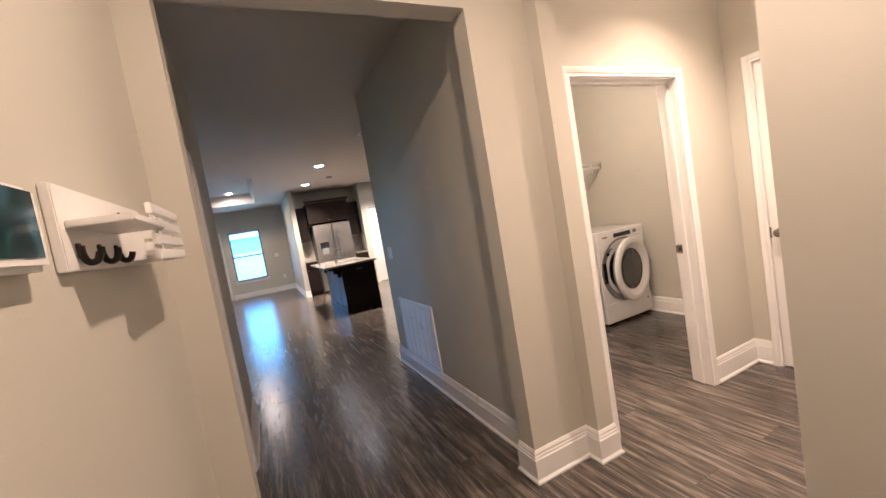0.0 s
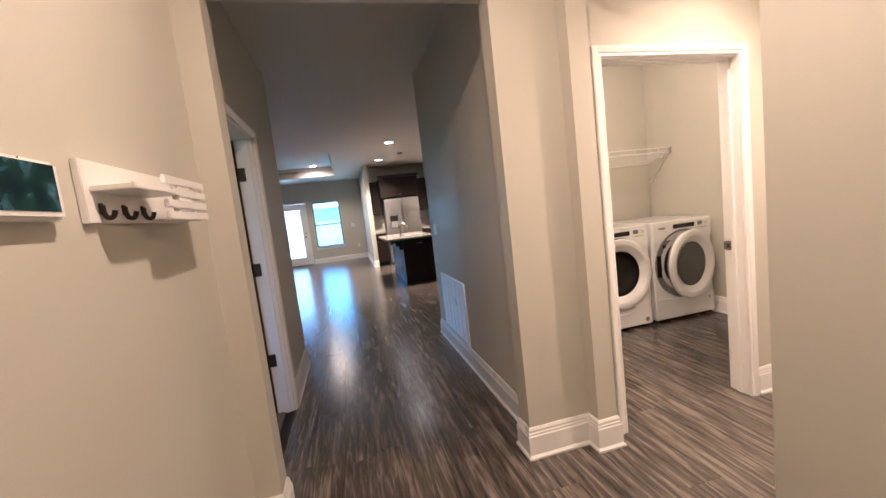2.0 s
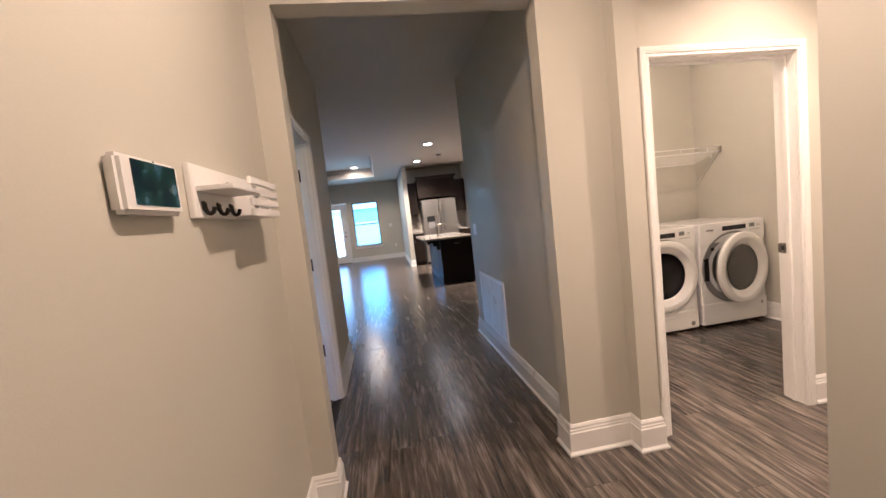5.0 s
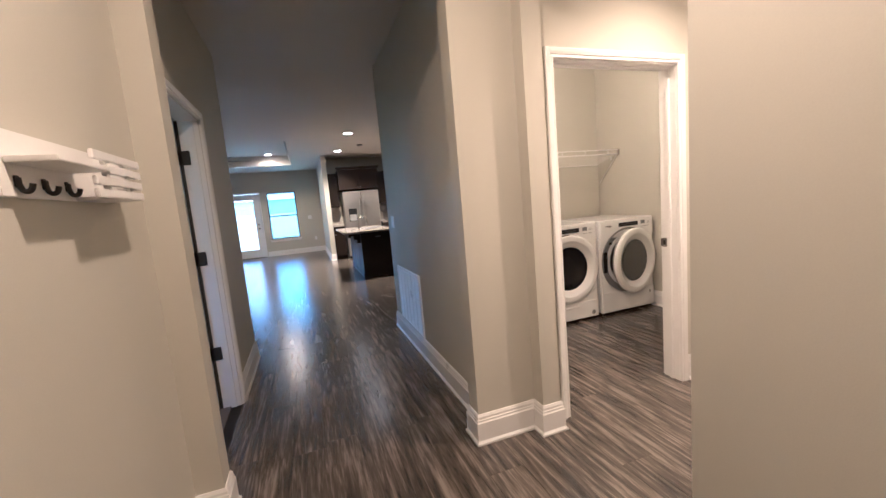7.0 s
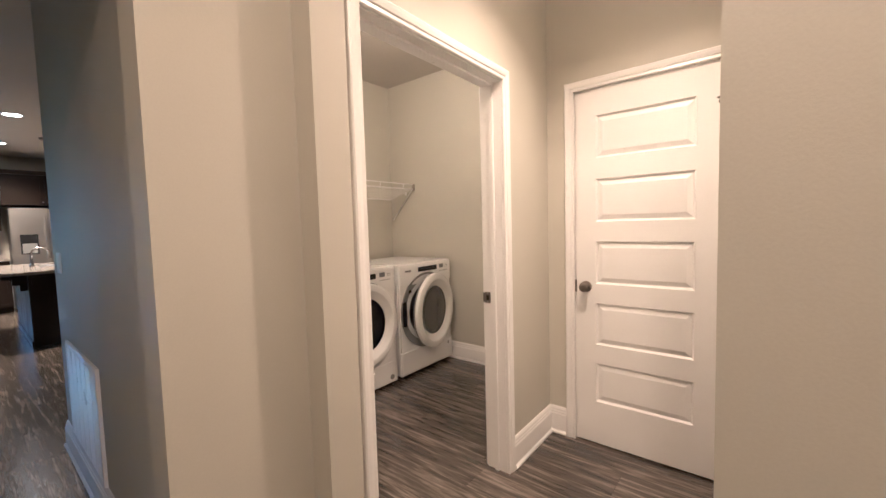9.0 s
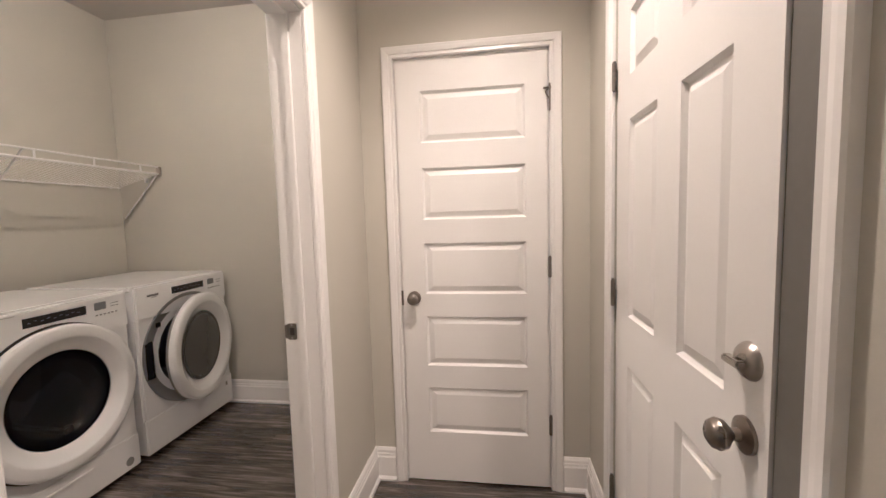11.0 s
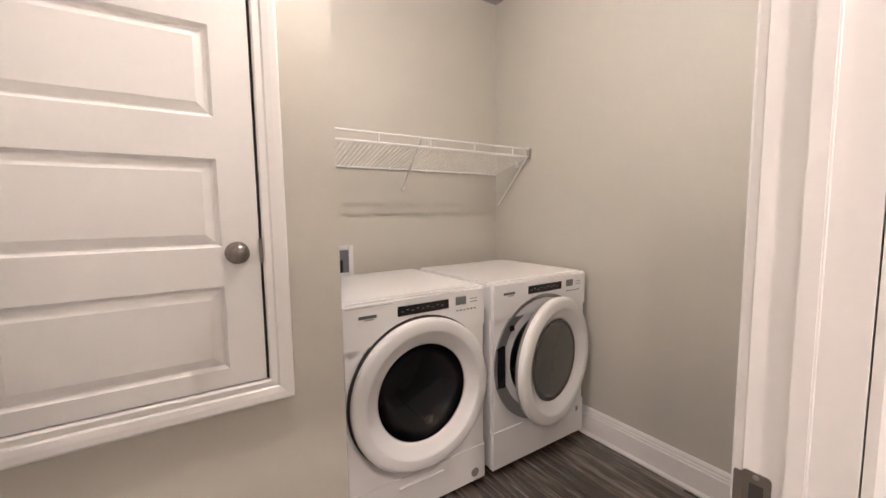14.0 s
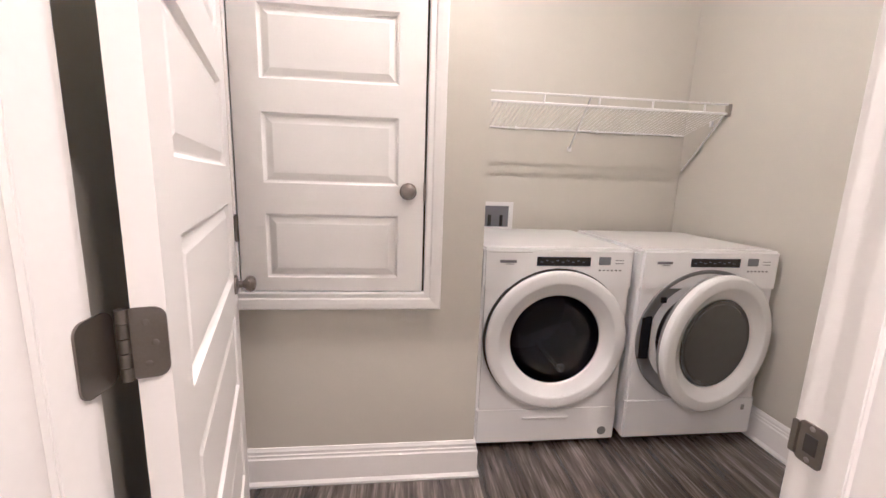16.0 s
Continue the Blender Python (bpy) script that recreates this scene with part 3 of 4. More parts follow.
def leaf_hinge(parent, z):
    """An open butt hinge: two plates with rounded corners, and the barrel between them."""
    px, py = PIN
    bm = rounded_plate(Matrix.Translation((1.6735, py - 0.026, z)) @ Matrix.Rotation(radians(90), 4, "Z"), 0.054, 0.088, 0.014, 0.003)
    h = part("hinge", bm, BRONZE, parent, "dull nickel butt hinge with rounded corners")
    bm = rounded_plate(SWING @ Matrix.Translation((0.0018, -0.020, z)) @ Matrix.Rotation(radians(90), 4, "Z"), 0.046, 0.088, 0.014, 0.003)
    part("hinge_plate", bm, BRONZE, h)
    bm = bmesh.new()
    for k in range(5):
        rod(bm, (px, py, z - 0.044 + k * 0.0178), (px, py, z - 0.0272 + k * 0.0178), 0.0066, 12)
    part("barrel", bm, BRONZE, h, smooth=True)
    for dx, dz in ((-0.012, -0.026), (-0.020, 0.0), (-0.012, 0.026)):
        bm = lathe([(0, 0.0008), (0.003, 0.0006), (0.0042, 0)], (0.0003, dx - 0.010, z + dz), (-1, 0, 0), 10)
        bmesh.ops.transform(bm, matrix=SWING, verts=bm.verts[:])
        part("screw_head", bm, BRONZE, h)


for z in (0.25, 1.047, 1.80):
    leaf_hinge(d, z)

# raised access door in the laundry bump
d = thing("door_4", (1.75, 2.785, 0.8), "closed white panelled access door raised above the floor", "door", kind="structure")
casing(d, (1, 0, 0), (0, -1, 0), (0, 2.785, 0), 1.418, 2.096, 0.818, 2.304, True, 1.28)
leaf = part("door_leaf", panel_leaf((1, 0, 0), (0, -1, 0), (0, 2.781, 0), 1.424, 2.088, 0.822, 2.300, 0.035, [(1.518, 1.993, a, b) for a, b in ((0.874, 1.111), (1.221, 1.462), (1.572, 1.810), (1.922, 2.160))]), DOOR, d)
# near-black strips put the shade of the leaf's edge slit into colour
part("edge_gap_shade", boxes((2.0885, 2.0955, 2.787, 2.80, 0.820, 2.302), (1.4185, 2.0955, 2.787, 2.80, 2.300, 2.304)), RUBBER_AND_SHADE, d)
knob(leaf, (2.030, 2.781, 1.203), (0, -1, 0))
part("latch_plate", boxes((2.086, 2.096, 2.772, 2.779, 1.17, 1.24)), BRONZE, leaf)
for z in (1.055, 2.05):
    hinge(d, (1.420, 2.772), (0, -1, 0), z)

# bedroom door off the hall, open inward
d = thing("door_5", (-0.255, 2.44, 0), "open white bedroom door with dark hinges", "door", kind="structure")
casing(d, (0, 1, 0), (1, 0, 0), (-0.195, 0, 0), 2.06, 2.82, 0, 1.962)
jamb(d, -0.313, -0.197, 2.056, 2.826, 1.968, "x")
leaf = part("door_leaf", panel_leaf((-1, 0, 0), (0, -1, 0), (-0.335, 2.775, 0), 0.0, 0.72, 0.012, 1.95, 0.035, [(0.11, 0.61, a * 0.975, b * 0.975) for a, b in PANELS]), DOOR, d)
# dark strip paints the shade between the open leaf and its jamb
part("jamb_gap_shade", boxes((-0.330, -0.313, 2.800, 2.812, 0.01, 1.95)), RUBBER_AND_SHADE, d)
for z in (0.40, 1.06, 1.72):
    part("hinge", boxes((-0.345, -0.268, 2.800, 2.8085, z - 0.045, z + 0.045)), HINGE_DARK, d, "dark butt hinge", bevel=0.002)
part("door_stop", boxes((-0.262, -0.225, 2.797, 2.809, 0, 1.95)), TRIM, d, bevel=0.002)

# pantry door
d = thing("door_6", (3.26, 10.48, 0), "closed white five-panel pantry door", "door", kind="structure")
casing(d, (1, 0, 0), (0, -1, 0), (0, 10.48, 0), 2.905, 3.615, 0, 2.030)
part("door_leaf", panel_leaf((1, 0, 0), (0, -1, 0), (0, 10.478, 0), 2.912, 3.608, 0.012, 2.018, 0.035, [(3.02, 3.50, a, b) for a, b in PANELS]), DOOR, d)


def window(name, x0, x1, z0, z1):
    w = thing(name, ((x0 + x1) / 2, BACK, z0), "single-hung window with dark meeting rail and white sill", "window", kind="structure")
    y0, y1 = BACK + 0.05, BACK + 0.10
    t = 0.035
    zm = (z0 + z1) / 2 - 0.01
    for r in ((x0, x0 + t, y0, y1, z0, z1), (x1 - t, x1, y0, y1, z0, z1), (x0 + t, x1 - t, y0, y1, z0, z0 + t), (x0 + t, x1 - t, y0, y1, z1 - t, z1), (x0 + t, x1 - t, y0 - 0.012, y1, zm - 0.022, zm + 0.022)):
        part("window_frame", boxes(r), FRAME, w, bevel=0.003)
    for a, b in ((z0 + t, zm - 0.022), (zm + 0.022, z1 - t)):
        p = part("pane", boxes((x0 + t, x1 - t, y0 + 0.02, y0 + 0.026, a, b)), GLASS, w)
        p.visible_shadow = False
    part("window_sill", boxes((x0 - 0.05, x1 + 0.05, BACK - 0.05, BACK + 0.05, z0 - 0.024, z0 - 0.002)), TRIM, w, bevel=0.004)
    part("apron", boxes((x0 - 0.03, x1 + 0.03, BACK - 0.016, BACK - 0.002, z0 - 0.085, z0 - 0.026)), TRIM, w, bevel=0.002)


window("window_1", -0.695, 0.190, 0.55, 2.065)
window("window_2", -3.02, -2.16, 0.58, 2.10)

d = thing("door_7", (-1.395, BACK, 0), "closed white full-glass patio door", "door", kind="structure")
casing(d, (1, 0, 0), (0, -1, 0), (0, BACK, 0), -1.855, -0.935, 0, 2.065)
for r in ((-1.85, -1.68, BACK + 0.03, BACK + 0.075, 0.02, 2.06), (-1.11, -0.94, BACK + 0.03, BACK + 0.075, 0.02, 2.06), (-1.68, -1.11, BACK + 0.03, BACK + 0.075, 0.02, 0.27), (-1.68, -1.11, BACK + 0.03, BACK + 0.075, 1.88, 2.06)):
    part("stile", boxes(r), DOOR, d, bevel=0.004)
p = part("pane", boxes((-1.68, -1.11, BACK + 0.05, BACK + 0.056, 0.27, 1.88)), DOOR_PANE, d)
p.visible_shadow = False
part("threshold", boxes((-1.86, -0.93, BACK - 0.02, BACK + 0.14, 0, 0.022)), BRONZE, d)
knob(d, (-1.02, BACK + 0.03, 0.95), (0, -1, 0))
part("deadbolt", lathe([(0, 0.02), (0.03, 0.01), (0.032, 0), (0, 0)], (-1.02, BACK + 0.03, 1.08), (0, -1, 0), 20), NICKEL, d)

# ---- laundry things ----
def shell(x0, x1, y0, y1, z0, z1, r, seg=4):
    """A box with rounded edges."""
    bm = boxes((x0, x1, y0, y1, z0, z1))
    bmesh.ops.bevel(bm, geom=bm.edges[:], offset=r, segments=seg, affect="EDGES", clamp_overlap=True)
    return bm


def front_with_hole(bm, x0, x1, z0, z1, y, cx, cz, radius, seg=64):
    """A flat front with a round opening in it, facing -y."""
    inner, outer = [], []
    for k in range(seg):
        a = 2 * math.pi * (k + 0.5) / seg
        c, d = math.cos(a), math.sin(a)
        reach = min(((x1 if c > 0 else x0) - cx) / c, ((z1 if d > 0 else z0) - cz) / d)
        inner.append(bm.verts.new((cx + radius * c, y, cz + radius * d)))
        outer.append(bm.verts.new((cx + reach * c, y, cz + reach * d)))
    for k in range(seg):
        n = (k + 1) % seg
        bm.faces.new([inner[k], inner[n], outer[n], outer[k]])
    for px, pz in ((x0, z0), (x1, z0), (x1, z1), (x0, z1)):
        near = sorted(outer, key=lambda v: (v.co.x - px) ** 2 + (v.co.z - pz) ** 2)[:2]
        bm.faces.new([bm.verts.new((px, y, pz)), near[0], near[1]])


def cabinet_shell(x0, x1, y0, y1, z0, z1, cx, cz, radius):
    """An appliance cabinet with rounded edges and a round opening in its front."""
    r = 0.014
    bm = shell(x0, x1, y0, y1, z0, z1, r)
    front = [f for f in bm.faces if f.normal.y < -0.999 and f.calc_area() > 0.1]
    bmesh.ops.delete(bm, geom=front, context="FACES")
    front_with_hole(bm, x0 + r, x1 - r, z0 + r, z1 - r, y0, cx, cz, radius)
    return bm


def appliance(name, x0, label, open_by):
    """A front-loading machine, 0.69 m wide, its front at y = 2.93; the round door hangs on its right side."""
    w, y0, y1, top = 0.69, 2.935, 3.60, 0.972
    cx, cz = x0 + w / 2, 0.552
    t = thing(name, (cx, (y0 + y1) / 2, 0.002), label, "washer" if open_by == 0 else "dryer", "laundry machines")
    body = part("body", cabinet_shell(x0, x0 + w, y0, y1, 0.030, top - 0.010, cx, cz, 0.228), ENAMEL, t, smooth=True)
    part("top_panel", shell(x0 + 0.004, x0 + w - 0.004, y0 + 0.030, y1 + 0.02, top - 0.022, top, 0.006), ENAMEL, t, smooth=True)
    part("control_fascia", shell(x0 + 0.0005, x0 + w - 0.0005, y0 - 0.006, y0 + 0.034, 0.782, top - 0.001, 0.010), ENAMEL, t, smooth=True)
    # near-black slab paints the shade between machine and floor
    part("underside_shade", boxes((x0 + 0.02, x0 + w - 0.02, y0 + 0.02, y1 - 0.02, 0.012, 0.031)), RUBBER_AND_SHADE, t, "near-black slab for the shade under the machine")
    for fx in (x0 + 0.06, x0 + w - 0.06):
        for fy in (y0 + 0.06, y1 - 0.06):
            part("foot", lathe([(0, 0.032), (0.022, 0.032), (0.024, 0.0), (0, 0.0)], (fx, fy, 0.0), (0, 0, 1), 14), RUBBER_AND_SHADE, t)
    # control strip
    part("control_display", shell(x0 + 0.235, x0 + 0.485, y0 - 0.008, y0 + 0.01, 0.892, 0.936, 0.002, 2), DARK, body, "black control display")
    for k in range(9):
        part("display_mark", boxes((x0 + 0.252 + k * 0.024, x0 + 0.264 + k * 0.024, y0 - 0.0087, y0 - 0.0075, 0.910 + 0.006 * (k % 2), 0.913 + 0.006 * (k % 2))), MARK, body)
    part("status_display", shell(x0 + 0.522, x0 + 0.578, y0 - 0.0078, y0 + 0.01, 0.900, 0.936, 0.0015, 2), LCD, body, "small grey display")
    for k in range(6):
        part("button", boxes((x0 + 0.525 + k * 0.019, x0 + 0.535 + k * 0.019, y0 - 0.0072, y0 + 0.004, 0.872, 0.878)), MARK, body)
    for k in range(2):
        part("button", boxes((x0 + 0.600, x0 + 0.640, y0 - 0.0068, y0 + 0.004, 0.905 + k * 0.014, 0.908 + k * 0.014)), LCD, body)
    part("maker_mark", boxes((x0 + 0.072, x0 + 0.146, y0 - 0.0072, y0 + 0.004, 0.906, 0.918), (x0 + 0.10, x0 + 0.135, y0 - 0.0072, y0 + 0.004, 0.899, 0.902)), MARK, body, "small grey maker's mark")
    if open_by == 0:
        part("drawer_seam", boxes((x0 + 0.02, x0 + 0.215, y0 - 0.0068, y0 + 0.004, 0.9515, 0.9530)), GREY, body)
        kick = part("kick_panel", shell(x0 + 0.003, x0 + w - 0.003, y0 - 0.004, y0 + 0.03, 0.032, 0.208, 0.006, 3), ENAMEL, t, smooth=True)
        bm = boxes((cx - 0.125, cx + 0.105, y0 - 0.012, y0 + 0.004, 0.148, 0.168))
        bmesh.ops.bevel(bm, geom=bm.edges[:], offset=0.007, segments=3, affect="EDGES", clamp_overlap=True)
        part("grip", bm, ENAMEL, kick, smooth=True)
        part("badge", lathe([(0, 0.003), (0.014, 0.003), (0.016, 0.003), (0.021, 0.002), (0.022, 0), (0, 0)], (x0 + w - 0.066, y0 - 0.004, 0.078), (0, -1, 0), 24), GREY, kick, "round grey filter badge")
    else:
        part("badge", boxes((x0 + w - 0.070, x0 + w - 0.054, y0 - 0.008, y0 + 0.004, 0.165, 0.192)), GREY, body, "small grey sticker")
        part("lower_panel", shell(x0 + 0.001, x0 + w - 0.001, y0 - 0.006, y0 + 0.03, 0.032, 0.235, 0.008, 3), ENAMEL, t, smooth=True)
    # bezel behind the door
    r = 0.326
    # washer's ring is near-black: the shaded slit round its door, put into colour
    part("door_bezel", lathe([(r + 0.005, -0.01), (r + 0.005, 0.009), (r - 0.004, 0.010), (r - 0.02, 0.004), (0.235, -0.004), (0.225, -0.02), (0.225, -0.009)], (cx, y0, cz), (0, -1, 0), 72), RUBBER_AND_SHADE if open_by == 0 else GREY, t, "near-black ring for the shaded slit round the door" if open_by == 0 else "grey recessed door surround", True)
    drum = part("drum", lathe([(0.229, 0.002), (0.222, -0.03), (0.222, -0.06), (0.245, -0.07), (0.245, -0.44), (0.20, -0.46), (0.05, -0.45), (0, -0.45)], (cx, y0, cz), (0, -1, 0), 48), DRUM, t, "dark steel drum", True)
    for k in range(3):
        bm = boxes((-0.022, 0.022, y0 + 0.09, y0 + 0.43, 0.196, 0.244))
        bmesh.ops.bevel(bm, geom=bm.edges[:], offset=0.012, segments=2, affect="EDGES", clamp_overlap=True)
        bmesh.ops.transform(bm, matrix=Matrix.Translation((cx, 0, cz)) @ Matrix.Rotation(radians(120 * k + 35), 4, "Y"), verts=bm.verts[:])
        part("drum_baffle", bm, DRUM, drum, smooth=True)
    swing = Matrix.Translation((cx + r - 0.004, y0 - 0.012, cz)) @ Matrix.Rotation(radians(open_by), 4, "Z") @ Matrix.Translation((-(r - 0.004), 0, 0))
    ring = [(r - 0.004, 0.0), (r, 0.018), (r - 0.002, 0.028), (r - 0.009, 0.0345), (r - 0.018, 0.037), (r - 0.052, 0.0385), (r - 0.058, 0.0375), (r - 0.063, 0.034), (0.226, 0.016), (0.216, 0.011), (0.211, 0.007), (0.209, 0.003), (0.209, 0.0)]
    bm = lathe(ring, (0, 0, 0), (0, -1, 0), 96)
    bmesh.ops.transform(bm, matrix=swing, verts=bm.verts[:])
    door = part("door_ring", bm, ENAMEL, t, "broad white round door ring", True)
    if open_by == 0:
        prof = [(0.212, 0.006), (0.203, 0.004), (0.198, -0.020), (0.170, -0.055), (0.140, -0.075), (0.120, -0.080), (0, -0.082), (0, -0.086), (0.122, -0.084), (0.143, -0.079), (0.173, -0.058), (0.202, -0.021), (0.207, 0.002)]
    else:
        prof = [(0.207, 0.010), (0.190, 0.008), (0.186, 0.011), (0.10, 0.013), (0, 0.014)]
    bm = lathe(prof, (0, 0, 0), (0, -1, 0), 64)
    bmesh.ops.transform(bm, matrix=swing, verts=bm.verts[:])
    part("door_glass", bm, DOORGLASS if open_by == 0 else DRYGLASS, door, "smoked bowl glass" if open_by == 0 else "flat grey tinted glass", True)
    if open_by:
        bm = lathe([(0.318, 0.0), (0.318, -0.016), (0.20, -0.020), (0, -0.020)], (0, 0, 0), (0, -1, 0), 48)
        bmesh.ops.transform(bm, matrix=swing, verts=bm.verts[:])
        part("door_back", bm, GREY, door, "grey inner side of the door", True)
        part("latch_strike", boxes((cx - 0.232, cx - 0.205, y0 - 0.012, y0 - 0.002, cz + 0.172, cz + 0.198)), DARK, t, "small black latch strike", bevel=0.002)
        part("handle_pocket", shell(cx - 0.318, cx - 0.262, y0 - 0.010, y0 + 0.002, cz - 0.105, cz + 0.105, 0.004, 2), DARK, t, "black pull pocket beside the door")
    return t


appliance("washing_machine", 2.362, "white front-loading washing machine with smoked glass door", 0)
appliance("tumble_dryer", 3.092, "white front-loading dryer with its round door ajar", 11.5)


def hose(name, pts, r, material, label):
    data = bpy.data.curves.new(name, "CURVE")
    data.dimensions, data.bevel_depth, data.bevel_resolution = "3D", r, 2
    s = data.splines.new("BEZIER")
    s.bezier_points.add(len(pts) - 1)
    for b, p in zip(s.bezier_points, pts):
        b.co, b.handle_left_type, b.handle_right_type = p, "AUTO", "AUTO"
    data.materials.append(material)
    return tagged(new(name, data), label, "hose")


# added cord shape stands in for a strip of shadow beside the dryer
hose("shadow_strip_cord", [(3.795, 3.45, 0.90), (3.80, 3.25, 0.86), (3.80, 3.02, 0.62), (3.80, 3.00, 0.30), (3.797, 3.10, 0.02)], 0.006, GREY, "grey cord drawn for the dark shadow strip beside the dryer")


def wire_shelf():
    x0, x1 = 2.33, 3.806
    yf, zf, yb, zb = 3.40, 1.668, 3.728, 1.578
    t = thing("wire_shelf", ((x0 + x1) / 2, 3.73, 1.578), "white coated wire shelf fixed above the machines", "shelf")
    for y, z, r in ((yf, zf - 0.004, 0.0070), (yf - 0.003, zf + 0.044, 0.0056), (yb, zb, 0.0055)):
        part("rail", rod(bmesh.new(), (x0, y, z), (x1, y, z), r, 8), WIRE, t, smooth=True)
    n = int((x1 - x0) / 0.0254)
    for k in range(n + 1):
        x = x0 + k * (x1 - x0) / n
        part("deck_wire", rod(bmesh.new(), (x, yf, zf + 0.001), (x, yb, zb + 0.005), 0.0017, 5), WIRE, t)
    for k in range(5):
        x = 2.44 + k * 0.305
        part("lip_wire", rod(bmesh.new(), (x, yf - 0.002, zf - 0.004), (x, yf - 0.003, zf + 0.046), 0.0055, 6), WIRE, t)
    br = part("brace", rod(bmesh.new(), (3.002, yf - 0.004, zf + 0.044), (3.048, 3.728, 1.470), 0.0055, 8), WIRE, t, "diagonal support brace", True)
    part("clip", boxes((3.036, 3.060, 3.722, 3.734, 1.452, 1.482)), WIRE, br, bevel=0.002)
    part("brace", rod(bmesh.new(), (x1 - 0.012, yf, zf), (x1, 3.704, 1.358), 0.0055, 8), WIRE, t, "diagonal support brace", True)
    for k in range(6):
        x = 2.44 + k * 0.26
        part("wall_clip", boxes((x - 0.006, x + 0.006, 3.722, 3.7345, zb - 0.010, zb + 0.012)), WIRE, t, bevel=0.002)
    part("end_bracket", boxes((x1 - 0.010, 3.814, yf - 0.014, yf + 0.014, zf - 0.020, zf + 0.046)), NICKEL, t, "small grey end bracket", bevel=0.002)
    part("end_bracket", boxes((x1 - 0.006, 3.814, yf + 0.10, yf + 0.12, zf - 0.06, zf - 0.026)), PLASTIC, t, "white end bracket", bevel=0.002)


wire_shelf()


def outlet_box():
    y = 3.734
    t = thing("washer_outlet_box", (2.6, y, 1.05), "white recessed washer outlet box with dark valves", "outlet box")
    x0, x1, z0, z1 = 2.45, 2.712, 0.950, 1.127
    for r in ((x0, x0 + 0.028, y - 0.010, y, z0, z1), (x1 - 0.028, x1, y - 0.010, y, z0, z1), (x0 + 0.028, x1 - 0.028, y - 0.010, y, z1 - 0.026, z1), (x0 + 0.028, x1 - 0.028, y - 0.010, y, z0, z0 + 0.02)):
        part("frame", boxes(r), PLASTIC, t, bevel=0.002)
    # no real depth here: a flat dark panel paints the box's inner shade
    part("recess", boxes((x0 + 0.028, x1 - 0.028, y - 0.003, y, z0 + 0.02, z1 - 0.026)), MARK, t, "flat dark panel with the box's inner shade in its colour")
    for x in (2.56, 2.635):
        part("valve", rod(bmesh.new(), (x, y - 0.014, 0.975), (x, y - 0.014, 1.045), 0.010, 10), DARK, t, smooth=True)


outlet_box()

# ---- foyer things ----
WX = -0.195


def smart_display():
    t = thing("smart_display", (WX, 0.70, 1.375), "white wall-mounted smart display showing a dark leafy photo", "display")
    x1 = WX + 0.030
    part("body", shell(WX + 0.001, x1, 0.578, 0.786, 1.388, 1.499, 0.008), PLASTIC, t, smooth=True)
    part("screen", boxes((x1 - 0.001, x1 + 0.0015, 0.613, 0.768, 1.405, 1.491)), SCREEN, t, "lit photo screen")
    part("sensor_dot", lathe([(0, 0.001), (0.002, 0.0008), (0.002, 0)], (x1, 0.690, 1.4945), (1, 0, 0), 10), DARK, t)


smart_display()


def hook_shelf():
    y0, y1, z0, z1 = 0.872, 1.350, 1.384, 1.524
    t = thing("entry_hook_shelf", (WX, (y0 + y1) / 2, z0), "white wooden wall shelf with black key hooks and mail slot", "shelf")
    part("back_board", boxes((WX + 0.0005, WX + 0.016, y0, y1, z0, z1)), TRIM, t, bevel=0.002)
    part("ledge", boxes((WX + 0.016, WX + 0.106, y0 + 0.020, 1.135, 1.453, 1.466)), TRIM, t, bevel=0.002)
    for k in range(4):
        z = 1.384 + k * 0.0325
        a = 1.062 if k != 2 else 1.1365
        part("mail_slat", boxes((WX + 0.088, WX + 0.099, a, y1, z, z + 0.023)), TRIM, t, bevel=0.002)
        part("end_slat", boxes((WX + 0.016, WX + 0.088, y1 - 0.011, y1, z, z + 0.023)), TRIM, t, bevel=0.002)
    for y in (1.145, 1.262):
        part("mail_slot_post", boxes((WX + 0.077, WX + 0.088, y, y + 0.020, 1.386, 1.500)), TRIM, t)
    part("mail_slot_floor", boxes((WX + 0.016, WX + 0.087, 1.140, 1.338, 1.384, 1.392)), TRIM, t)
    part("screw", rod(bmesh.new(), (WX + 0.070, 0.958, 1.466), (WX + 0.070, 0.958, 1.476), 0.002, 8), BLACK, t, "small dark screw on the ledge")
    for y in (0.918, 1.010, 1.102):
        data = bpy.data.curves.new("hook", "CURVE")
        data.dimensions, data.bevel_depth, data.bevel_resolution, data.use_fill_caps = "3D", 0.0056, 3, True
        s = data.splines.new("BEZIER")
        pts = [(0.021, 1.424), (0.022, 1.408), (0.028, 1.396), (0.037, 1.396), (0.043, 1.406), (0.044, 1.411)]
        s.bezier_points.add(len(pts) - 1)
        for b, (dx, z) in zip(s.bezier_points, pts):
            b.co, b.handle_left_type, b.handle_right_type = Vector((WX + dx, y, z)) - ORIGIN[t.name], "AUTO", "AUTO"
        data.materials.append(BLACK)
        h = new("hook", data)
        h.parent = t
        h["label"] = "black iron key hook"
        ORIGIN[h.name] = ORIGIN[t.name]
        part("hook_plate", boxes((WX + 0.016, WX + 0.021, y - 0.006, y + 0.006, 1.404, 1.429)), BLACK, h, bevel=0.001)


hook_shelf()

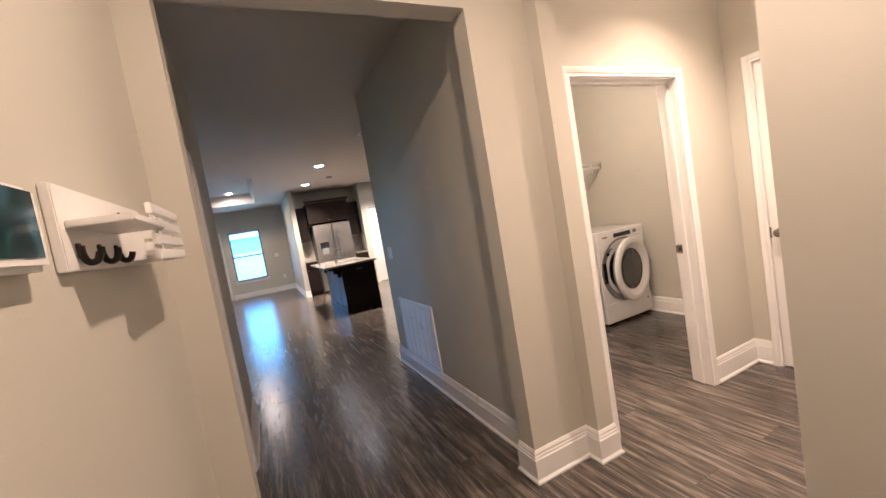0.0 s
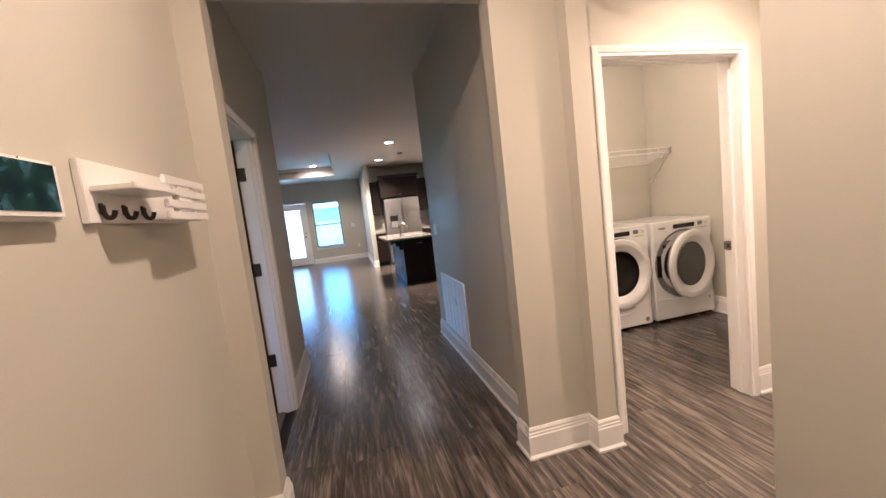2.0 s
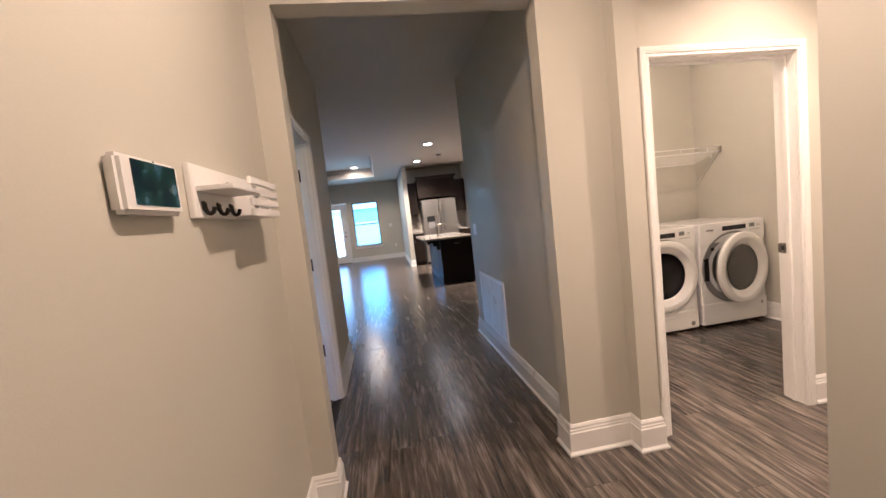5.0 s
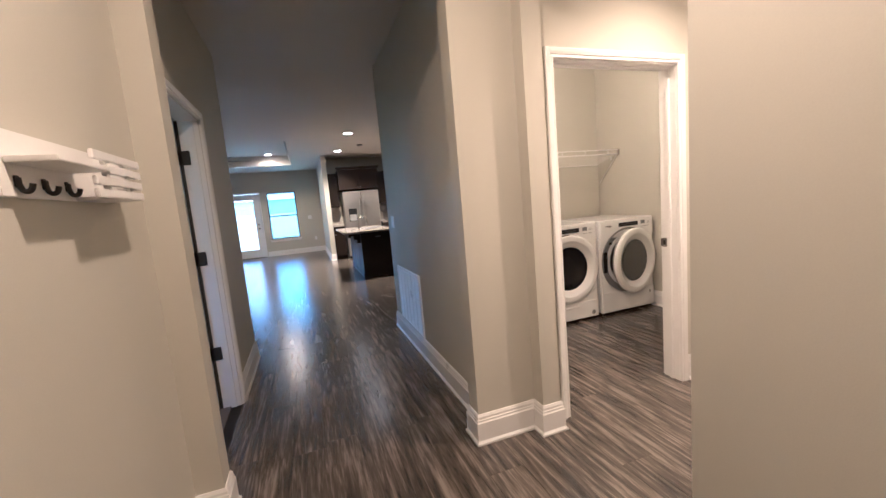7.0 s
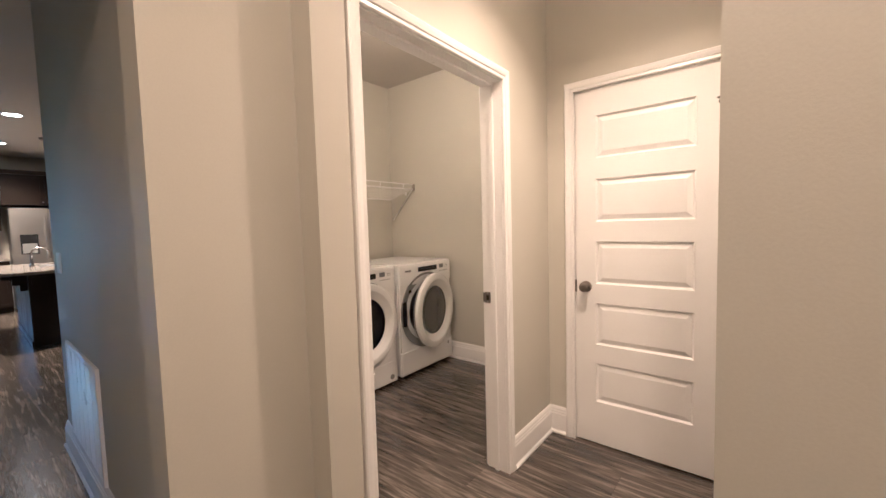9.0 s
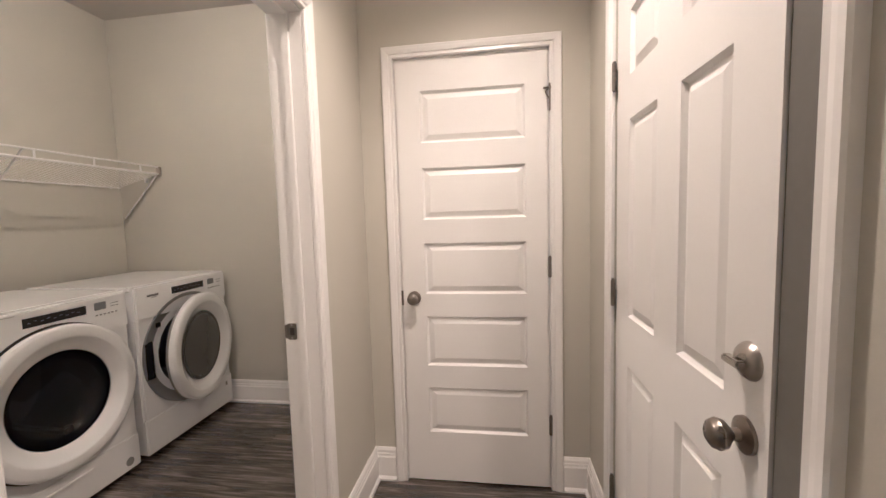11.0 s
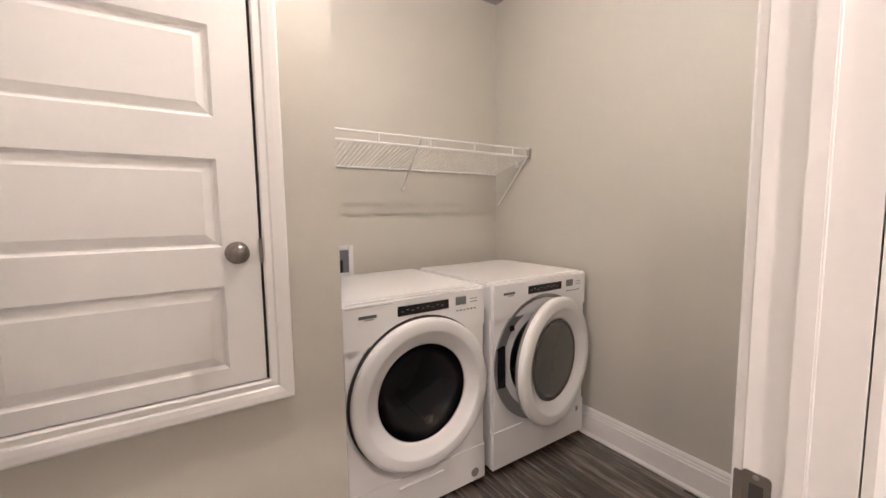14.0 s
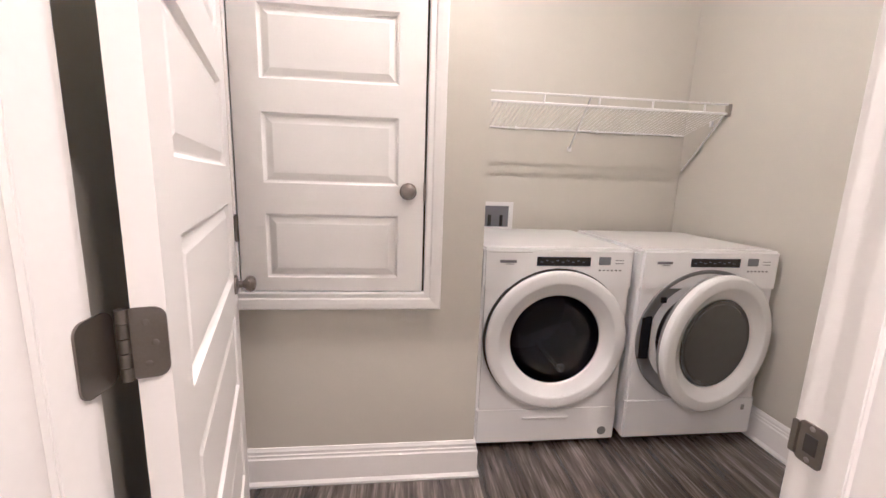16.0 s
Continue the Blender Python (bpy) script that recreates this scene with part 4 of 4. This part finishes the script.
# ---- hall things ----


def return_vent():
    y0, y1, z0, z1 = 2.89, 3.672, 0.166, 0.708
    t = thing("return_air_vent", (1.21, (y0 + y1) / 2, z0), "white louvred return-air grille low on the hall wall", "vent")
    x = 1.21
    for r in ((x - 0.014, x - 0.0005, y0, y0 + 0.03, z0, z1), (x - 0.014, x - 0.0005, y1 - 0.03, y1, z0, z1), (x - 0.014, x - 0.0005, y0 + 0.03, y1 - 0.03, z1 - 0.03, z1), (x - 0.014, x - 0.0005, y0 + 0.03, y1 - 0.03, z0, z0 + 0.03)):
        part("frame", boxes(r), TRIM, t, bevel=0.003)
    # grey sheet puts the shade between the louvres into colour
    part("louvre_shade", boxes((x - 0.002, x - 0.0005, y0 + 0.03, y1 - 0.03, z0 + 0.03, z1 - 0.03)), GREY, t)
    for k in range(1, 6):
        y = y0 + 0.03 + k * (y1 - y0 - 0.06) / 6
        part("divider", boxes((x - 0.013, x - 0.002, y - 0.006, y + 0.006, z0 + 0.03, z1 - 0.03)), TRIM, t)
    n = 30
    for k in range(n):
        z = z0 + 0.036 + k * (z1 - z0 - 0.072) / (n - 1)
        bm = boxes((-0.0009, 0.0009, y0 + 0.031, y1 - 0.031, -0.009, 0.009))
        bmesh.ops.rotate(bm, verts=bm.verts[:], cent=(0, 0, 0), matrix=Matrix.Rotation(radians(38), 3, "Y"))
        bmesh.ops.translate(bm, verts=bm.verts[:], vec=(x - 0.0075, 0, z))
        part("slat", bm, TRIM, t)


return_vent()


def wall_plate(name, at, n, w, label, toggles=1):
    """A cover plate of 0.115 m height with its toggles or sockets; n is x or y with a sign."""
    x, y, z = at
    t = thing(name, at, label, name.split("_")[-1].replace("plate", "switch"))
    a, s = n[1], 1 if n[0] == "+" else -1

    def slab(u0, u1, z0, z1, d0, d1):
        if a == "x":
            return boxes((min(x + s * d0, x + s * d1), max(x + s * d0, x + s * d1), y + u0, y + u1, z + z0, z + z1))
        return boxes((x + u0, x + u1, min(y + s * d0, y + s * d1), max(y + s * d0, y + s * d1), z + z0, z + z1))

    part("cover", slab(-w / 2, w / 2, -0.058, 0.058, 0.0005, 0.006), PLASTIC, t, bevel=0.002)
    for k in range(toggles):
        u = (k - (toggles - 1) / 2) * 0.046
        part("toggle", slab(u - 0.016, u + 0.016, -0.033, 0.033, 0.0055, 0.009), PLASTIC, t, bevel=0.001)


wall_plate("light_switch", (1.21, 3.715, 1.14), "-x", 0.118, "white two-gang light switch on the hall wall", 2)
wall_plate("light_switch", (0.56, BACK, 1.18), "-y", 0.118, "white light switch by the window", 2)
wall_plate("wall_outlet", (0.68, BACK, 0.46), "-y", 0.072, "white wall outlet below the switch")

# ---- living room and kitchen ----


def downlight(x, y, z):
    t = thing("recessed_downlight", (x, y, z), "lit recessed downlight with white trim ring", "ceiling light", "downlights")
    part("trim_ring", lathe([(0.078, 0.0), (0.080, 0.006), (0.096, 0.005), (0.098, 0.0)], (x, y, z - 0.0005), (0, 0, -1), 32), TRIM, t, smooth=True)
    part("lens", lathe([(0.078, 0.003), (0, 0.003)], (x, y, z - 0.0005), (0, 0, -1), 32), LENS, t, "glowing warm lens")


for x, y, z in ((1.35, 7.55, 2.74), (1.33, 9.75, 2.74), (2.95, 9.6, 2.74), (-0.35, 11.72, 3.0)):
    downlight(x, y, z)
t = thing("smoke_detector", (1.75, 8.9, 2.74), "small round ceiling smoke detector", "detector")
part("housing", lathe([(0.065, 0.0), (0.062, 0.028), (0.045, 0.036), (0, 0.036)], (1.75, 8.9, 2.7395), (0, 0, -1), 28), GREY, t, smooth=True)
t = thing("ceiling_vent", (1.75, 5.3, 2.74), "white slatted ceiling air vent", "vent")
for r in ((1.60, 1.63, 5.20, 5.50), (1.87, 1.90, 5.20, 5.50), (1.63, 1.87, 5.20, 5.225), (1.63, 1.87, 5.475, 5.50)):
    part("frame", boxes((*r, 2.728, 2.7395)), TRIM, t, bevel=0.002)
for k in range(6):
    part("slat", boxes((1.63, 1.87, 5.245 + k * 0.04, 5.263 + k * 0.04, 2.730, 2.7395)), GREY, t)


def ceiling_fan():
    x, y = -1.27, 9.98
    t = thing("ceiling_fan", (x, y, 3.0), "ceiling fan with grey blades hung in the tray", "fan")
    part("canopy", lathe([(0.065, 0.0), (0.06, 0.03), (0.02, 0.06), (0, 0.06)], (x, y, 2.9995), (0, 0, -1), 24), BRONZE, t, smooth=True)
    part("downrod", rod(bmesh.new(), (x, y, 2.68), (x, y, 2.95), 0.012, 12), BRONZE, t, smooth=True)
    part("motor", lathe([(0, 0), (0.06, 0.0), (0.095, 0.03), (0.10, 0.07), (0.07, 0.11), (0, 0.12)], (x, y, 2.70), (0, 0, -1), 28), NICKEL, t, smooth=True)
    part("light_bowl", lathe([(0.09, 0), (0.085, 0.03), (0.05, 0.06), (0, 0.07)], (x, y, 2.58), (0, 0, -1), 24), PLASTIC, t, smooth=True)
    for k in range(5):
        bm = boxes((0.16, 0.66, -0.065, 0.065, -0.004, 0.004))
        bmesh.ops.bevel(bm, geom=[e for e in bm.edges if abs(e.verts[0].co.z - e.verts[1].co.z) > 0.005], offset=0.03, segments=3, affect="EDGES")
        m = Matrix.Translation((x, y, 2.635)) @ Matrix.Rotation(radians(72 * k + 8), 4, "Z") @ Matrix.Rotation(radians(12), 4, "X")
        bmesh.ops.transform(bm, matrix=m, verts=bm.verts[:])
        b = part("blade", bm, GREY, t, "grey fan blade")
        bm = boxes((0.08, 0.20, -0.018, 0.018, -0.008, -0.004))
        bmesh.ops.transform(bm, matrix=m, verts=bm.verts[:])
        part("blade_iron", bm, NICKEL, b)


ceiling_fan()


def cabinet(name, x0, x1, y0, y1, z0, z1, label, doors=1, drawer=False):
    """A unit with shaker doors on its -y side; y0 is the front of the body."""
    t = thing(name, ((x0 + x1) / 2, (y0 + y1) / 2, z0), label, "cabinet", "kitchen cabinets")
    part("body", boxes((x0, x1, y0, y1, z0, z1)), CABINET, t, bevel=0.002)
    w = (x1 - x0) / doors
    for k in range(doors):
        a, b, c, d2 = x0 + k * w + 0.004, x0 + (k + 1) * w - 0.004, z0 + 0.005, z1 - 0.005
        if drawer:
            part("drawer_front", boxes((a, b, y0 - 0.020, y0 - 0.001, d2 - 0.15, d2)), CABINET, t, bevel=0.002)
            d2 -= 0.158
        dr = part("door", boxes((a, b, y0 - 0.012, y0 - 0.001, c, d2)), CABINET, t)
        for r in ((a, a + 0.055, c, d2), (b - 0.055, b, c, d2), (a + 0.055, b - 0.055, c, c + 0.055), (a + 0.055, b - 0.055, d2 - 0.055, d2)):
            part("door_rail", boxes((r[0], r[1], y0 - 0.021, y0 - 0.012, r[2], r[3])), CABINET, dr, bevel=0.0015)
        kx = (b - 0.028) if k % 2 == 0 and doors > 1 else a + 0.028
        part("pull", lathe([(0, 0.026), (0.012, 0.024), (0.014, 0.016), (0.006, 0.008), (0.006, 0), (0, 0)], (kx, y0 - 0.021, c + 0.05 if z0 > 1 else d2 - 0.05), (0, -1, 0), 14), NICKEL, dr, smooth=True)
    return t


cabinet("wall_cabinet", 1.085, 1.33, 10.81, 11.138, 1.40, 2.30, "espresso wall cabinet beside the refrigerator")
cabinet("fridge_cabinet", 1.335, 2.385, 10.52, 11.138, 1.83, 2.36, "espresso two-door cabinet above the refrigerator", 2)
cabinet("wall_cabinet", 2.39, 2.715, 10.81, 11.138, 1.40, 2.30, "espresso wall cabinet beside the refrigerator")
t = solo("cabinet_crown", sweep([(0, 0), (0.02, 0), (0.05, 0.05), (0.05, 0.065), (0, 0.065)], (1.335, 10.52, 2.362), (2.385, 10.52, 2.362), (0, -1, 0), (0, 0, 1), 1, 1), CABINET, "dark crown moulding on the cabinet above the refrigerator", "crown moulding")
cabinet("base_cabinet", 1.078, 1.37, 10.53, 11.138, 0.10, 0.880, "espresso base cabinet beside the refrigerator", 1, True)
cabinet("base_cabinet", 2.39, 2.715, 10.53, 11.138, 0.10, 0.880, "espresso base cabinet beside the refrigerator", 1, True)
for a, b in ((1.078, 1.37), (2.39, 2.715)):
    solo("toe_kick", boxes((a, b, 10.60, 11.13, 0.002, 0.10)), CABINET, "dark toe kick under the base cabinet", "toe kick")
    solo("counter", boxes((a, b, 10.50, 11.138, 0.880, 0.912)), GRANITE, "speckled granite counter beside the refrigerator", "counter", bevel=0.003)
bs = thing("backsplash", (1.9, 11.139, 0.912), "light tiled backsplash behind the counter", "backsplash", kind="structure")
for a, b in ((1.078, 1.36), (2.40, 2.715)):
    for r in range(5):
        for c in range(2):
            w = (b - a) / 2
            part("tile", boxes((a + c * w + 0.002, a + (c + 1) * w - 0.002, 11.130, 11.1395, 0.914 + r * 0.097, 0.914 + (r + 1) * 0.097 - 0.003)), SPLASH, bs)


def fridge():
    x0, x1, y0, y1 = 1.402, 2.345, 10.44, 11.12
    t = thing("refrigerator", ((x0 + x1) / 2, 10.8, 0.002), "stainless steel french-door refrigerator with water dispenser", "refrigerator")
    part("body", boxes((x0 + 0.005, x1 - 0.005, y0 + 0.06, y1, 0.03, 1.76)), GREY, t)
    part("kick_grille", boxes((x0 + 0.02, x1 - 0.02, y0 + 0.05, y0 + 0.10, 0.003, 0.06)), DARK, t)
    m = (x0 + x1) / 2
    for a, b in ((x0, m - 0.003), (m + 0.003, x1)):
        dr = part("door", shell(a, b, y0, y0 + 0.06, 0.70, 1.778, 0.012, 3), STEEL, t, smooth=True)
        hx = m - 0.05 if a < m - 0.1 else m + 0.05
        bm = bmesh.new()
        rod(bm, (hx, y0 - 0.045, 0.80), (hx, y0 - 0.045, 1.66), 0.013, 14)
        rod(bm, (hx, y0 - 0.045, 0.84), (hx, y0 + 0.004, 0.84), 0.009), rod(bm, (hx, y0 - 0.045, 1.62), (hx, y0 + 0.004, 1.62), 0.009)
        part("handle", bm, STEEL, dr, "tall steel bar handle", True)
        if a < m - 0.1:
            part("dispenser", shell(x0 + 0.10, x0 + 0.33, y0 - 0.004, y0 + 0.01, 0.98, 1.33, 0.006, 2), DARK, dr, "black water dispenser")
            part("dispenser_niche", boxes((x0 + 0.125, x0 + 0.305, y0 - 0.006, y0 - 0.003, 1.0, 1.17)), GREY, dr)
    fd = part("freezer_drawer", shell(x0, x1, y0, y0 + 0.06, 0.07, 0.692, 0.012, 3), STEEL, t, smooth=True)
    bm = bmesh.new()
    rod(bm, (x0 + 0.1, y0 - 0.045, 0.62), (x1 - 0.1, y0 - 0.045, 0.62), 0.013, 14)
    rod(bm, (x0 + 0.14, y0 - 0.045, 0.62), (x0 + 0.14, y0 + 0.004, 0.62), 0.009), rod(bm, (x1 - 0.14, y0 - 0.045, 0.62), (x1 - 0.14, y0 + 0.004, 0.62), 0.009)
    part("handle", bm, STEEL, fd, "steel bar handle", True)


fridge()


def island():
    x0, x1, y0, y1 = 1.325, 1.952, 7.19, 9.05
    t = thing("kitchen_island", ((x0 + x1) / 2, 8.1, 0.002), "espresso kitchen island with panelled end and seating side", "island")
    part("body", boxes((x0, x1, y0, y1, 0.003, 0.848)), CABINET, t, bevel=0.003)
    part("end_panel", boxes((x0 + 0.004, x1 - 0.004, y0 - 0.014, y0 - 0.001, 0.10, 0.842)), CABINET, t, bevel=0.002)
    part("drawer_front", boxes((x0 + 0.03, x1 - 0.03, y0 - 0.022, y0 - 0.0145, 0.69, 0.825)), CABINET, t, bevel=0.002)
    part("pull", rod(bmesh.new(), (x0 + 0.27, y0 - 0.040, 0.76), (x0 + 0.37, y0 - 0.040, 0.76), 0.005, 8), NICKEL, t, "small nickel bar pull", True)
    part("base_strip", boxes((x0 - 0.012, x0 - 0.001, y0, y1, 0.003, 0.07)), CABINET, t)
    for y in (y0 + 0.10, y1 - 0.16):
        part("corbel", boxes((x0 - 0.20, x0 - 0.001, y, y + 0.05, 0.80, 0.848), (x0 - 0.12, x0 - 0.001, y, y + 0.05, 0.73, 0.80), (x0 - 0.06, x0 - 0.001, y, y + 0.05, 0.66, 0.73)), CABINET, t)
    solo("island_counter", boxes((1.03, 1.99, 7.14, 9.10, 0.849, 0.885)), GRANITE, "speckled granite worktop on the kitchen island", "counter", bevel=0.004)
    s = thing("sink", (1.72, 8.25, 0.885), "steel undermount sink in the island top", "sink")
    part("rim", boxes((1.52, 1.90, 7.95, 7.965, 0.8855, 0.888), (1.52, 1.90, 8.535, 8.55, 0.8855, 0.888), (1.52, 1.535, 7.965, 8.535, 0.8855, 0.888), (1.885, 1.90, 7.965, 8.535, 0.8855, 0.888)), STEEL, s)
    part("basin", boxes((1.535, 1.885, 7.965, 8.535, 0.8855, 0.8865)), DRUM, s)
    f = thing("faucet", (1.45, 8.25, 0.886), "curved brushed nickel kitchen faucet", "faucet")
    part("stem", lathe([(0.03, 0), (0.028, 0.02), (0.017, 0.04), (0.016, 0.17), (0, 0.17)], (1.45, 8.25, 0.8855), (0, 0, 1), 18), NICKEL, f, smooth=True)
    bm = bmesh.new()
    p = [Vector((1.45 + 0.09 - 0.09 * math.cos(a), 8.25, 1.05 + 0.09 * math.sin(a))) for a in [math.pi * k / 8 for k in range(9)]]
    for a, b in zip(p, p[1:]):
        rod(bm, a, b, 0.011, 10)
    rod(bm, p[-1], p[-1] - Vector((0, 0, 0.06)), 0.014, 10)
    part("spout", bm, NICKEL, f, smooth=True)
    part("lever", rod(bmesh.new(), (1.45, 8.22, 1.0), (1.45, 8.12, 1.04), 0.006, 8), NICKEL, f, smooth=True)


island()

# ---- outside ----
solo("ground", boxes((-300, 300, -300, 300, -0.6, -0.42)), GRASS, "green back-yard lawn", "ground", "structure")
solo("patio", boxes((-4.6, 2.5, BACK + 0.17, BACK + 3.4, -0.42, -0.06)), SIDING, "pale concrete patio slab", "patio", "structure")
f = thing("fence", (0, 23, -0.42), "tall weathered board fence across the yard", "fence")
board = boxes((-0.068, 0.068, -0.01, 0.01, 0, 1.85))
data = mesh_of(board, "board", FENCE)
for k in range(140):
    ob = new("board", data)
    ob.parent = f
    ob.location = (-10 + k * 0.143, 0, 0.003 * (k % 3))
for z in (0.35, 1.5):
    part("rail", boxes((-10, 10, 23.012, 23.05, -0.42 + z, -0.33 + z)), FENCE, f)


def house(x, y):
    t = thing("neighbour_house", (x, y, -0.42), "pale single-storey house with grey roof beyond the fence", "house")
    part("wall", boxes((x - 7, x + 7, y, y + 9, -0.42, 2.6)), SIDING, t)
    bm = bmesh.new()
    v = [bm.verts.new(p) for p in ((x - 7.5, y - 0.5, 2.55), (x + 7.5, y - 0.5, 2.55), (x + 7.5, y + 9.5, 2.55), (x - 7.5, y + 9.5, 2.55), (x - 3, y + 4.5, 5.2), (x + 3, y + 4.5, 5.2))]
    for q in ((0, 1, 5, 4), (1, 2, 5), (2, 3, 4, 5), (3, 0, 4), (3, 2, 1, 0)):
        bm.faces.new([v[k] for k in q])
    part("roof", bm, ROOF, t)
    for wx in (-5, 5.2):
        w = part("window", boxes((x + wx - 0.5, x + wx + 0.5, y - 0.03, y - 0.002, 0.7, 2.0)), TRIM, t)
        part("pane", boxes((x + wx - 0.43, x + wx + 0.43, y - 0.036, y - 0.031, 0.77, 1.93)), DARK, w)


house(-1.5, 33)
house(15.5, 34)

# ---- floor planks ----
floor_ob = bpy.data.objects["floor"]
PW, PL, GAP = 0.178, 1.22, 0.0005


def plank_mesh(name, w, l):
    bm = boxes((-w / 2 + GAP, w / 2 - GAP, -l / 2 + GAP, l / 2 - GAP, -0.004, 0.0))
    top = [e for e in bm.edges if e.verts[0].co.z > -0.001 and e.verts[1].co.z > -0.001]
    bmesh.ops.bevel(bm, geom=top, offset=0.0006, segments=1, affect="EDGES")
    return mesh_of(bm, name, FLOOR)


PLANKS = {}


def lay(x0, x1, y0, y1, near):
    """Planks along y, each row offset; cut at the edges of the area."""
    far = bmesh.new()
    cols = math.ceil((x1 - x0) / PW)
    for c in range(cols):
        a, b = x0 + c * PW, min(x0 + (c + 1) * PW, x1)
        y = y0 - ((c * 0.41 + 0.23 * (c % 3)) % PL)
        while y < y1:
            p, q = max(y, y0), min(y + PL, y1)
            y += PL
            if q - p < 0.03 or b - a < 0.02:
                continue
            if near:
                key = (round(b - a, 3), round(q - p, 3))
                if key not in PLANKS:
                    PLANKS[key] = plank_mesh("plank", b - a, q - p)
                ob = new("plank", PLANKS[key])
                ob.parent = floor_ob
                ob.location = ((a + b) / 2, (p + q) / 2, 0.0)
            else:
                v = [far.verts.new(s) for s in ((a + GAP, p + GAP, 0), (b - GAP, p + GAP, 0), (b - GAP, q - GAP, 0), (a + GAP, q - GAP, 0))]
                far.faces.new(v)
    if near:
        far.free()
    else:
        ob = new("plank_field", mesh_of(far, "plank_field", FLOOR_FAR))
        ob.parent = floor_ob
        ob["kind"] = "stuff"


lay(-0.195, 1.46, -1.6, 3.88, True)
lay(1.46, 3.815, 0.61, 3.735, True)
lay(-4.58, 5.08, 3.88, BACK, False)
